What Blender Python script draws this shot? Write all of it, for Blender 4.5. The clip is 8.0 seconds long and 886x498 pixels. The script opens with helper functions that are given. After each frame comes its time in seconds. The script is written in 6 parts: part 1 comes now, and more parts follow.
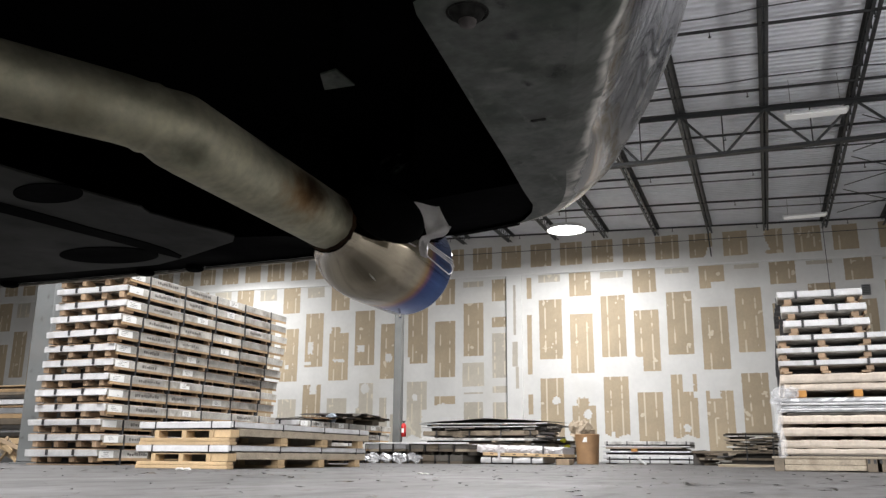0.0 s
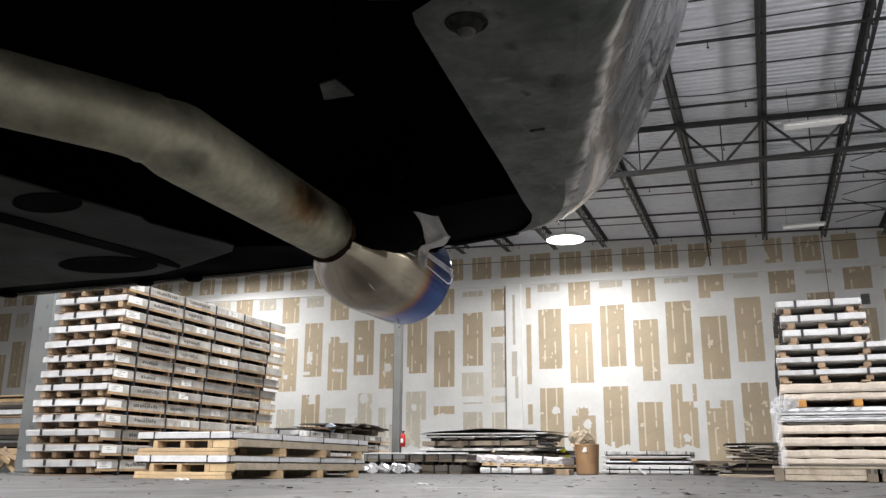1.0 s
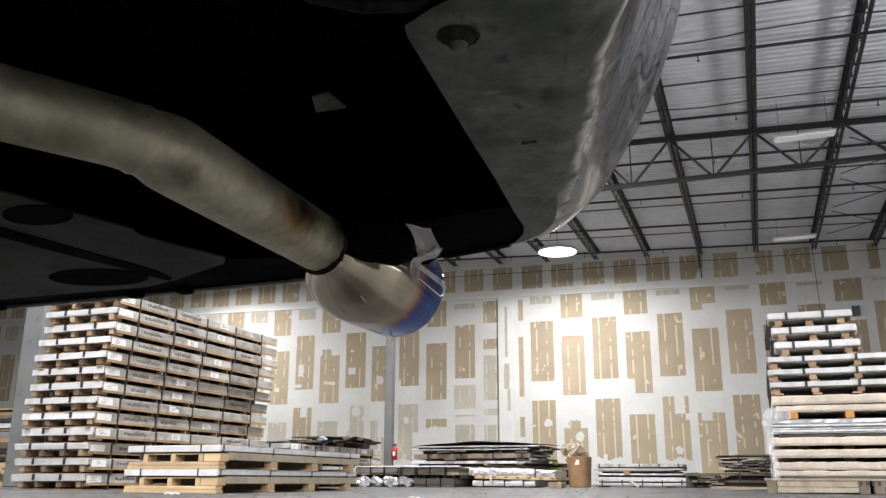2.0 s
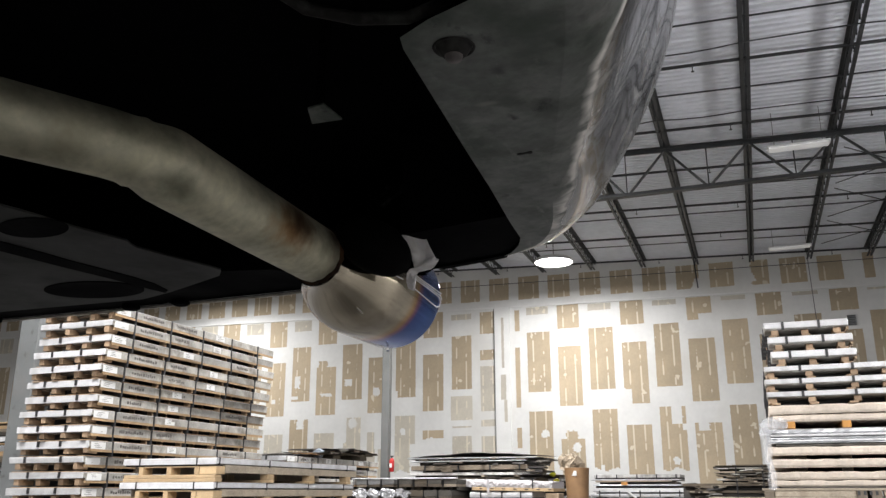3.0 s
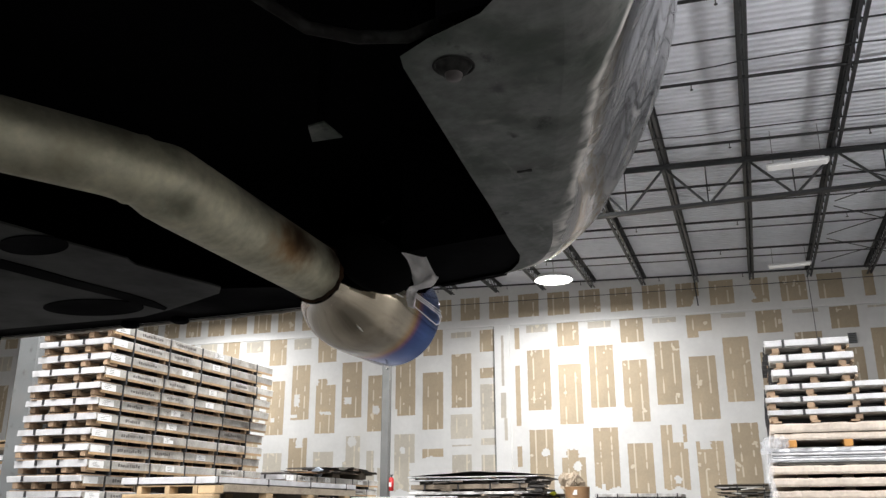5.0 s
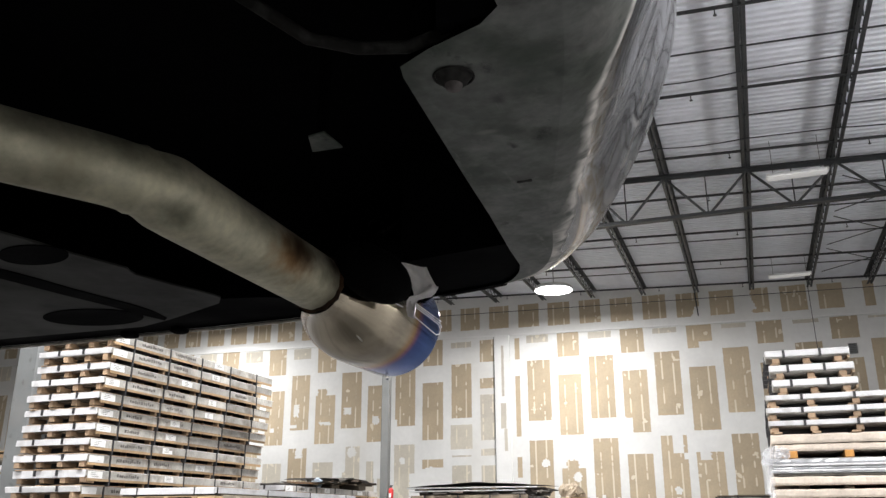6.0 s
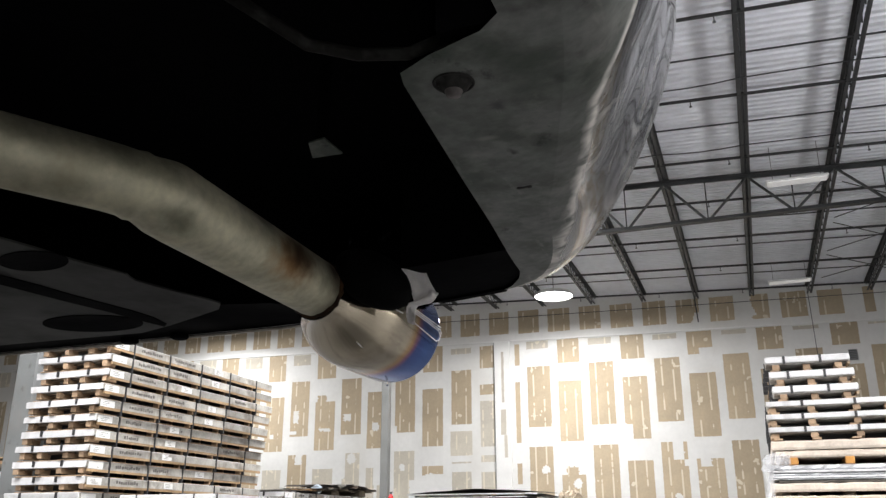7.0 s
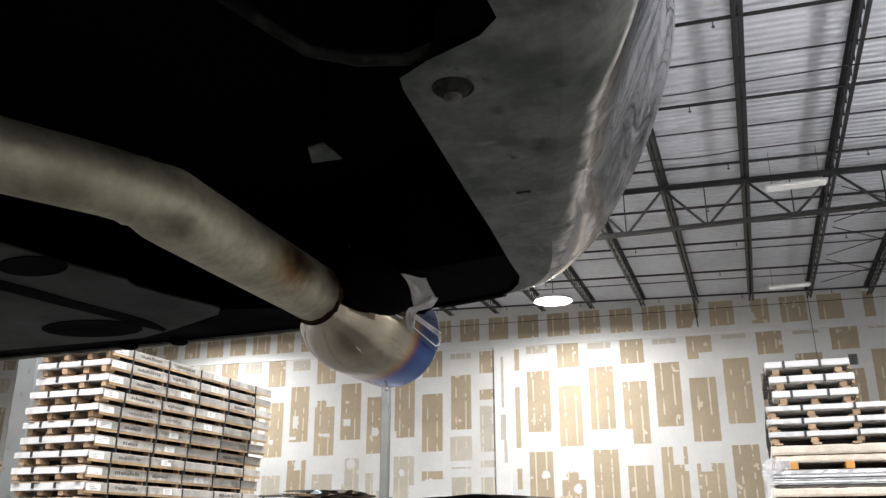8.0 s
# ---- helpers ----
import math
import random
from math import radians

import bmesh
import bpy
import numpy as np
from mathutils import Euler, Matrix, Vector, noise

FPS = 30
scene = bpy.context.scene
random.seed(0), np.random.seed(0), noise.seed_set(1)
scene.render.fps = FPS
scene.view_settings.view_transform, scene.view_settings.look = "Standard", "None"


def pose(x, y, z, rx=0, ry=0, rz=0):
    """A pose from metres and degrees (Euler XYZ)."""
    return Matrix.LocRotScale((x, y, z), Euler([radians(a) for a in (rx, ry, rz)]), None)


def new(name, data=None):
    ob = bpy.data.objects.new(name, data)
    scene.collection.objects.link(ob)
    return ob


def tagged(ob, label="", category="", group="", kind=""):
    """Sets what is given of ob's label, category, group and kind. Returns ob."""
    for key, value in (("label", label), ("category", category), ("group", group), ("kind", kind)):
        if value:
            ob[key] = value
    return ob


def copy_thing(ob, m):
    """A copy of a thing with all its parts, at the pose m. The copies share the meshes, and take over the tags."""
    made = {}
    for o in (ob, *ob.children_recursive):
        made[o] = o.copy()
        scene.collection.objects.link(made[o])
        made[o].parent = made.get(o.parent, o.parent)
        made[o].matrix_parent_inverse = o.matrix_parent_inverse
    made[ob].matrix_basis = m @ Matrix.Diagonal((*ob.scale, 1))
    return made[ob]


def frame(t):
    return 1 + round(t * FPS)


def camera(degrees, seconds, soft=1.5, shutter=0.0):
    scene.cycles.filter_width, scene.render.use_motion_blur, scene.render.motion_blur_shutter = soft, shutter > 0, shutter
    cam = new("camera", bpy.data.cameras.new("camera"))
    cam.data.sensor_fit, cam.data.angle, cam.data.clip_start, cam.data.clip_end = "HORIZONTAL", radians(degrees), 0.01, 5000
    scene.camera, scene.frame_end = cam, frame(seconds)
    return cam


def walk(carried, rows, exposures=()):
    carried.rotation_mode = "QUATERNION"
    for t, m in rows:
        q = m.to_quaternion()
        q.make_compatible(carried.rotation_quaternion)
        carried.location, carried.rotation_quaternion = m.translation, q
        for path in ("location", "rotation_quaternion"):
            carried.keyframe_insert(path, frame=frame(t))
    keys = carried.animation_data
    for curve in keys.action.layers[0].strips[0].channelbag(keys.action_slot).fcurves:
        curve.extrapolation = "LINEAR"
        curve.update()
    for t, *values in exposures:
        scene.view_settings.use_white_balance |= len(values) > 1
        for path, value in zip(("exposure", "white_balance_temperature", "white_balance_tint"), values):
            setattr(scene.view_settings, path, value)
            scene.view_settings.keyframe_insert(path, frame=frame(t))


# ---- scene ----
# ---- camera: held still under the rear of a parked car, tilting slowly upwards ----
LENS = 56.0
EYE = (0.0, 0.0, 0.14)
cam = camera(LENS, 8.0, soft=1.4)
PATH = [  # seconds, yaw, pitch, roll
    (0.0, 21.061, 14.021, -0.417), (0.5, 21.034, 14.414, -0.356), (1.0, 21.016, 14.681, -0.381),
    (1.5, 20.834, 15.077, -0.305), (2.0, 20.499, 15.526, -0.217), (3.5, 20.287, 16.584, 0.109),
    (4.0, 20.259, 16.870, 0.053), (4.5, 20.281, 17.154, 0.050), (6.0, 20.285, 18.179, 0.030),
    (6.5, 20.288, 18.430, -0.009), (7.0, 20.277, 18.598, 0.024), (7.5, 20.251, 18.731, 0.036),
    (8.0, 20.262, 18.935, 0.076)]
walk(cam, [(t, pose(*EYE, 90 + p, r, y)) for t, y, p, r in PATH], exposures=[(0.0, -0.12), (2.0, -0.06), (4.0, 0.02), (6.0, 0.16), (8.0, 0.22)])

# ---- light: the hall's own lamps, most of them off, and unseen ones added for brightness ----
world = bpy.data.worlds.new("world")
scene.world = world
world.use_nodes = True
world.node_tree.nodes["Background"].inputs[0].default_value = (0.6, 0.7, 0.9, 1)
world.node_tree.nodes["Background"].inputs[1].default_value = 0.02

LAMP_WATTS = 950.0
LAMP_COLOUR = (1.0, 0.985, 0.985)
# lamps at x 13.5 and 1.6 are invented, to brighten roof deck and stacks
LAMPS = [(-6.07, 27.5, 0.69), (-21.5, 27.5, 0.69), (-6.07, 16.0, 1.25), (-21.5, 16.0, 1.25), (-6.07, 4.5, 1.3), (-21.5, 4.5, 1.2), (9.5, 4.5, 2.4), (13.5, 6.0, 9.0, 85), (1.6, -3.5, 1.5), (-6.07, -7.0, 1.2), (9.5, -7.0, 2.2), (-6.07, -18.0, 1.2), (9.5, -18.0, 1.2)]  # x, y, share of full power, beam angle


def roof_z(x):
    """Height of the joists' underside; the roof falls gently towards +x."""
    return 8.1 - 0.04 * x


# ---- materials ----
def material(name, colour, rough=0.6, metal=0.0, noise_scale=8.0, vary=0.12, fine=80.0, bump=0.02, coat=0.0,
             stain=None, stain_scale=1.5, stain_amount=0.5, random_tint=0.0, space="Object", spec=0.5):
    """Base colour with grain at two scales, optional stains of a second colour, and fine relief."""
    m = bpy.data.materials.new(name)
    m.use_nodes = True
    nt = m.node_tree
    n, l = nt.nodes, nt.links
    b = n["Principled BSDF"]
    b.inputs["Metallic"].default_value = metal
    b.inputs["Coat Weight"].default_value = coat
    b.inputs["Specular IOR Level"].default_value = spec
    b.inputs["Coat Roughness"].default_value = 0.06
    tc = n.new("ShaderNodeTexCoord")
    n1 = n.new("ShaderNodeTexNoise")
    n1.inputs["Scale"].default_value, n1.inputs["Detail"].default_value = noise_scale, 6
    n2 = n.new("ShaderNodeTexNoise")
    n2.inputs["Scale"].default_value, n2.inputs["Detail"].default_value = fine, 4
    l.new(tc.outputs[space], n1.inputs["Vector"])
    l.new(tc.outputs[space], n2.inputs["Vector"])
    mixn = n.new("ShaderNodeMath")
    mixn.operation = "MULTIPLY_ADD"
    l.new(n2.outputs[0], mixn.inputs[0])
    mixn.inputs[1].default_value = 0.5
    l.new(n1.outputs[0], mixn.inputs[2])
    ramp = n.new("ShaderNodeMapRange")
    ramp.inputs["From Min"].default_value, ramp.inputs["From Max"].default_value = 0.5, 1.0
    ramp.inputs["To Min"].default_value, ramp.inputs["To Max"].default_value = 1 - vary, 1 + vary
    l.new(mixn.outputs[0], ramp.inputs["Value"])
    value = ramp.outputs[0]
    if random_tint:
        info = n.new("ShaderNodeObjectInfo")
        r2 = n.new("ShaderNodeMapRange")
        r2.inputs["To Min"].default_value, r2.inputs["To Max"].default_value = 1 - random_tint, 1 + random_tint
        l.new(info.outputs["Random"], r2.inputs["Value"])
        mul = n.new("ShaderNodeMath")
        mul.operation = "MULTIPLY"
        l.new(value, mul.inputs[0])
        l.new(r2.outputs[0], mul.inputs[1])
        value = mul.outputs[0]
    hsv = n.new("ShaderNodeHueSaturation")
    hsv.inputs["Color"].default_value = (*colour, 1)
    l.new(value, hsv.inputs["Value"])
    out = hsv.outputs[0]
    if stain:
        n3 = n.new("ShaderNodeTexNoise")
        n3.inputs["Scale"].default_value, n3.inputs["Detail"].default_value = stain_scale, 8
        l.new(tc.outputs[space], n3.inputs["Vector"])
        r3 = n.new("ShaderNodeMapRange")
        r3.inputs["From Min"].default_value, r3.inputs["From Max"].default_value = 0.5, 0.68
        r3.inputs["To Max"].default_value = stain_amount
        l.new(n3.outputs[0], r3.inputs["Value"])
        mx = n.new("ShaderNodeMix")
        mx.data_type = "RGBA"
        l.new(r3.outputs[0], mx.inputs["Factor"])
        l.new(out, mx.inputs["A"])
        mx.inputs["B"].default_value = (*stain, 1)
        out = mx.outputs["Result"]
    l.new(out, b.inputs["Base Color"])
    rr = n.new("ShaderNodeMapRange")
    rr.inputs["From Min"].default_value, rr.inputs["From Max"].default_value = 0.3, 0.7
    rr.inputs["To Min"].default_value, rr.inputs["To Max"].default_value = rough * 0.8, min(1, rough * 1.2)
    l.new(n1.outputs[0], rr.inputs["Value"])
    l.new(rr.outputs[0], b.inputs["Roughness"])
    if bump:
        bp = n.new("ShaderNodeBump")
        bp.inputs["Strength"].default_value = 0.5
        bp.inputs["Distance"].default_value = bump * 0.1
        l.new(mixn.outputs[0], bp.inputs["Height"])
        l.new(bp.outputs[0], b.inputs["Normal"])
    return m


M = {
    "concrete": material("concrete_floor", (0.098, 0.096, 0.096), 0.6, noise_scale=1.6, vary=0.30, fine=9, bump=0.04, stain=(0.085, 0.082, 0.079), stain_scale=1.7, stain_amount=0.7, spec=0.25),
    "mud": material("joint_compound", (0.74, 0.74, 0.72), 0.8, noise_scale=0.8, vary=0.07, fine=6, bump=0.02, stain=(0.62, 0.60, 0.55), stain_scale=0.35, stain_amount=0.5),
    "white_paint": material("white_paint", (0.78, 0.78, 0.76), 0.6, noise_scale=1.5, vary=0.05, fine=20),
    "steel_dark": material("primed_steel", (0.036, 0.038, 0.040), 0.5, noise_scale=3, vary=0.35, fine=40),
    "steel_pipe": material("black_pipe", (0.022, 0.022, 0.023), 0.5, noise_scale=3, vary=0.2),
    "deck": material("roof_deck", (0.81, 0.83, 0.88), 0.5, noise_scale=0.35, vary=0.12, fine=4),
    "column": material("column_paint", (0.20, 0.21, 0.21), 0.5, noise_scale=2, vary=0.15, stain=(0.22, 0.21, 0.20), stain_scale=3, stain_amount=0.5),
    "column_dark": material("dark_column_paint", (0.15, 0.155, 0.15), 0.45, noise_scale=2, vary=0.2, stain=(0.16, 0.155, 0.15), stain_scale=3, stain_amount=0.5),
    "wood": material("pallet_wood", (0.37, 0.25, 0.135), 0.75, noise_scale=5, vary=0.25, fine=60, random_tint=0.2),
    "wood_red": material("skid_wood", (0.38, 0.265, 0.17), 0.8, noise_scale=5, vary=0.3, fine=60, random_tint=0.25),
    "wood_pale": material("new_wood", (0.58, 0.42, 0.245), 0.7, noise_scale=4, vary=0.2, fine=50, random_tint=0.15),
    "wood_worn": material("worn_pallet_wood", (0.40, 0.34, 0.26), 0.8, noise_scale=5, vary=0.35, fine=50, stain=(0.16, 0.13, 0.10), stain_scale=5, stain_amount=0.6, random_tint=0.2),
    "wood_grey": material("weathered_wood", (0.165, 0.135, 0.10), 0.8, noise_scale=5, vary=0.3, fine=50, random_tint=0.2),
    "wrap_white": material("white_sheet_edges", (0.70, 0.70, 0.71), 0.38, noise_scale=6, vary=0.14, fine=60, stain=(0.52, 0.51, 0.50), stain_scale=5, stain_amount=0.6, random_tint=0.14),
    "board_grey": material("grey_wrapping_board", (0.43, 0.415, 0.38), 0.6, noise_scale=5, vary=0.35, fine=30, stain=(0.15, 0.125, 0.095), stain_scale=4, stain_amount=0.75, random_tint=0.28),
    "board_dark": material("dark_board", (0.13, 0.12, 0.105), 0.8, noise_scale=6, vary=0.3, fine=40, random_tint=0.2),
    "board_tan": material("tan_wrapping_paper", (0.61, 0.53, 0.445), 0.55, noise_scale=4, vary=0.18, fine=30, random_tint=0.1),
    "galv": material("galvanised_sheet", (0.55, 0.56, 0.58), 0.35, metal=0.7, noise_scale=5, vary=0.2, fine=60, random_tint=0.15),
    "galv_pale": material("pale_sheet_edges", (0.62, 0.62, 0.62), 0.4, metal=0.2, noise_scale=5, vary=0.2, fine=80, random_tint=0.1),
    "film_blue": material("bluish_film", (0.45, 0.52, 0.60), 0.2, noise_scale=9, vary=0.2),
    "sheet_dirty": material("dirty_white_sheet", (0.66, 0.65, 0.63), 0.4, noise_scale=6, vary=0.2, fine=40, stain=(0.20, 0.18, 0.16), stain_scale=5, stain_amount=0.7, random_tint=0.15),
    "strap": material("steel_strapping", (0.03, 0.03, 0.032), 0.45, noise_scale=10),
    "label": material("paper_label", (0.82, 0.82, 0.80), 0.6, noise_scale=10, vary=0.05),
    "ink": material("faded_ink", (0.13, 0.12, 0.11), 0.8, noise_scale=30, vary=0.3),
    "dark_sheet_gap": material("dark_sheet_and_gap_shade", (0.045, 0.041, 0.037), 0.5, noise_scale=3, vary=0.4, fine=20, stain=(0.14, 0.09, 0.05), stain_scale=2, stain_amount=0.5, random_tint=0.3),
    "drum": material("fibre_drum", (0.34, 0.20, 0.10), 0.7, noise_scale=5, vary=0.2),
    "kraft": material("crumpled_kraft", (0.47, 0.35, 0.235), 0.8, noise_scale=6, vary=0.25),
    "kraft_pale": material("pale_packing_paper", (0.43, 0.355, 0.265), 0.8, noise_scale=6, vary=0.15),
    "film": material("stretch_film", (0.85, 0.86, 0.88), 0.10, noise_scale=9, vary=0.1, fine=40, bump=0.05),
    "foil": material("shiny_crumpled_film", (0.80, 0.81, 0.83), 0.18, metal=0.5, noise_scale=12, vary=0.15),
    "film_opaque": material("milky_wrapping_film", (0.60, 0.575, 0.58), 0.5, noise_scale=5, vary=0.12, fine=30, bump=0.05, stain=(0.52, 0.49, 0.49), stain_scale=5, stain_amount=0.5),
    "red": material("red_enamel", (0.55, 0.03, 0.03), 0.3, noise_scale=6),
    "orange": material("orange_block", (0.50, 0.24, 0.06), 0.6, noise_scale=6),
    "yellow": material("yellow_plastic", (0.70, 0.68, 0.05), 0.5, noise_scale=6),
    "fixture": material("lamp_housing", (0.80, 0.80, 0.80), 0.5, noise_scale=3, vary=0.05),
    "rubber": material("black_rubber", (0.004, 0.004, 0.004), 0.9, noise_scale=20, spec=0.03),
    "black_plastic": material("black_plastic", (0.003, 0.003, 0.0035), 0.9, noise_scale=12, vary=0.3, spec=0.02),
    "shield": material("dusty_shield", (0.033, 0.035, 0.031), 0.8, noise_scale=9, vary=0.35, fine=60, stain=(0.03, 0.03, 0.03), stain_scale=5, stain_amount=0.6),
    "paint": material("dusty_car_paint", (0.120, 0.128, 0.118), 0.55, metal=0.0, noise_scale=34, vary=0.45, fine=140, bump=0.012, stain=(0.06, 0.068, 0.055), stain_scale=26, stain_amount=0.85, spec=0.3),
    "fastener": material("dark_fastener", (0.013, 0.012, 0.011), 0.7, noise_scale=90, vary=0.5, fine=300, stain=(0.06, 0.063, 0.058), stain_scale=60, stain_amount=0.6, spec=0.2),
    "paint_body": material("car_body_paint", (0.15, 0.153, 0.156), 0.1, metal=0.4, noise_scale=2, vary=0.06, fine=40, bump=0.0, coat=1.0),
    "car_glass": material("dark_car_glass", (0.012, 0.013, 0.014), 0.06, noise_scale=3, vary=0.1, bump=0.0, coat=1.0),
    "pin": material("worn_pin", (0.10, 0.088, 0.085), 0.6, noise_scale=120, vary=0.4),
    "lip": material("pale_scuffed_paint", (0.55, 0.52, 0.46), 0.5, noise_scale=40, vary=0.3, fine=200, stain=(0.20, 0.18, 0.15), stain_scale=30, stain_amount=0.7),
    "chrome": material("bright_bracket", (0.90, 0.89, 0.88), 0.30, metal=0.25, noise_scale=30, vary=0.15, fine=120),
    "water": material("clear_water", (0.95, 0.97, 1.0), 0.02, noise_scale=30, vary=0.02, bump=0.0),
    "steel_pipe_exhaust": material("stainless_pipe", (0.52, 0.50, 0.375), 0.56, metal=0.8, noise_scale=24, vary=0.3, fine=150, bump=0.006, stain=(0.22, 0.20, 0.13), stain_scale=16, stain_amount=0.7),
    "burnt": material("burnt_weld", (0.022, 0.012, 0.007), 0.85, metal=0.0, noise_scale=60, vary=0.6, fine=300, bump=0.03, stain=(0.10, 0.055, 0.025), stain_scale=50, stain_amount=0.6, spec=0.1),
}


def paper_material(colour, cover):
    """Tan drywall face paper with two broken rows of screw-head compound dabs."""
    m = material("drywall_paper", colour, 0.8, noise_scale=1.2, vary=0.12, fine=12, random_tint=0.08)
    nt = m.node_tree
    n, l = nt.nodes, nt.links
    b = n["Principled BSDF"]
    base = b.inputs["Base Color"].links[0].from_socket
    tc = n.new("ShaderNodeTexCoord")
    sep = n.new("ShaderNodeSeparateXYZ")
    l.new(tc.outputs["Object"], sep.inputs[0])

    def op(kind, a, c, d=None):
        k = n.new("ShaderNodeMath")
        k.operation = kind
        for i, v in enumerate((a, c, d)):
            if v is None:
                continue
            if isinstance(v, (int, float)):
                k.inputs[i].default_value = v
            else:
                l.new(v, k.inputs[i])
        return k.outputs[0]
    info = n.new("ShaderNodeObjectInfo")
    comb = n.new("ShaderNodeCombineXYZ")
    l.new(op("SIGN", sep.outputs[0], 0), comb.inputs[0])
    l.new(op("MULTIPLY", info.outputs["Random"], 40.0), comb.inputs[1])
    l.new(sep.outputs[2], comb.inputs[2])
    nz = n.new("ShaderNodeTexNoise")
    nz.inputs["Scale"].default_value, nz.inputs["Detail"].default_value = 2.3, 3
    l.new(comb.outputs[0], nz.inputs["Vector"])
    width = op("MINIMUM", op("MULTIPLY", op("MAXIMUM", op("SUBTRACT", nz.outputs[0], 0.465), 0.0), 0.65), 0.03)
    dist = op("ABSOLUTE", op("SUBTRACT", op("ABSOLUTE", sep.outputs[0], 0), 0.205), 0)
    dab = op("LESS_THAN", dist, width)
    blob = n.new("ShaderNodeTexNoise")
    blob.inputs["Scale"].default_value = 2.2
    shift = n.new("ShaderNodeVectorMath")
    l.new(tc.outputs["Object"], shift.inputs[0])
    off = n.new("ShaderNodeCombineXYZ")
    l.new(op("MULTIPLY", info.outputs["Random"], 77.0), off.inputs[1])
    l.new(off.outputs[0], shift.inputs[1])
    l.new(shift.outputs[0], blob.inputs["Vector"])
    dab = op("MAXIMUM", op("MULTIPLY", dab, 0.78), op("MULTIPLY", op("GREATER_THAN", blob.outputs[0], cover), 0.8))
    mx = n.new("ShaderNodeMix")
    mx.data_type = "RGBA"
    l.new(dab, mx.inputs["Factor"])
    l.new(base, mx.inputs["A"])
    mx.inputs["B"].default_value = (0.74, 0.68, 0.55, 1)
    l.new(mx.outputs["Result"], b.inputs["Base Color"])
    return m


def tip_material():
    """Polished steel canister heat-tinted straw, purple and blue towards its outlet (along local y)."""
    m = bpy.data.materials.new("heat_tinted_steel")
    m.use_nodes = True
    n, l = m.node_tree.nodes, m.node_tree.links
    b = n["Principled BSDF"]
    b.inputs["Metallic"].default_value = 1.0
    b.inputs["Specular Tint"].default_value = (0.8, 0.82, 0.88, 1)
    tc = n.new("ShaderNodeTexCoord")
    sep = n.new("ShaderNodeSeparateXYZ")
    l.new(tc.outputs["Object"], sep.inputs[0])
    nz = n.new("ShaderNodeTexNoise")
    nz.inputs["Scale"].default_value, nz.inputs["Detail"].default_value = 35, 5
    l.new(tc.outputs["Object"], nz.inputs["Vector"])
    add = n.new("ShaderNodeMath")
    add.operation = "MULTIPLY_ADD"
    l.new(nz.outputs[0], add.inputs[0])
    add.inputs[1].default_value = 0.008
    l.new(sep.outputs[1], add.inputs[2])
    mr = n.new("ShaderNodeMapRange")
    mr.inputs["From Min"].default_value, mr.inputs["From Max"].default_value = 0.0, 0.19
    l.new(add.outputs[0], mr.inputs["Value"])
    cr = n.new("ShaderNodeValToRGB")
    e = cr.color_ramp.elements
    e[0].position, e[0].color = 0.0, (0.48, 0.425, 0.325, 1)
    e[1].position, e[1].color = 1.0, (0.03, 0.085, 0.29, 1)
    for p, c in ((0.50, (0.48, 0.425, 0.325, 1)), (0.58, (0.56, 0.49, 0.36, 1)), (0.645, (0.52, 0.32, 0.13, 1)), (0.685, (0.27, 0.12, 0.18, 1)), (0.73, (0.045, 0.08, 0.28, 1)), (0.86, (0.035, 0.11, 0.35, 1))):
        x = e.new(p)
        x.color = c
    l.new(mr.outputs[0], cr.inputs[0])
    l.new(cr.outputs[0], b.inputs["Base Color"])
    rr = n.new("ShaderNodeMapRange")
    rr.inputs["To Min"].default_value, rr.inputs["To Max"].default_value = 0.07, 0.15
    l.new(nz.outputs[0], rr.inputs["Value"])
    l.new(rr.outputs[0], b.inputs["Roughness"])
    return m


def glow_material(strength):
    m = bpy.data.materials.new("lamp_glow")
    m.use_nodes = True
    b = m.node_tree.nodes["Principled BSDF"]
    b.inputs["Base Color"].default_value = (0.9, 0.9, 0.9, 1)
    b.inputs["Emission Color"].default_value = (1.0, 0.98, 0.94, 1)
    b.inputs["Emission Strength"].default_value = strength
    return m


M["film"].node_tree.nodes["Principled BSDF"].inputs["Alpha"].default_value = 0.24
M["paper"] = paper_material((0.46, 0.375, 0.26), 0.69)
M["paper_pale"] = paper_material((0.55, 0.51, 0.43), 0.66)
M["tip"] = tip_material()


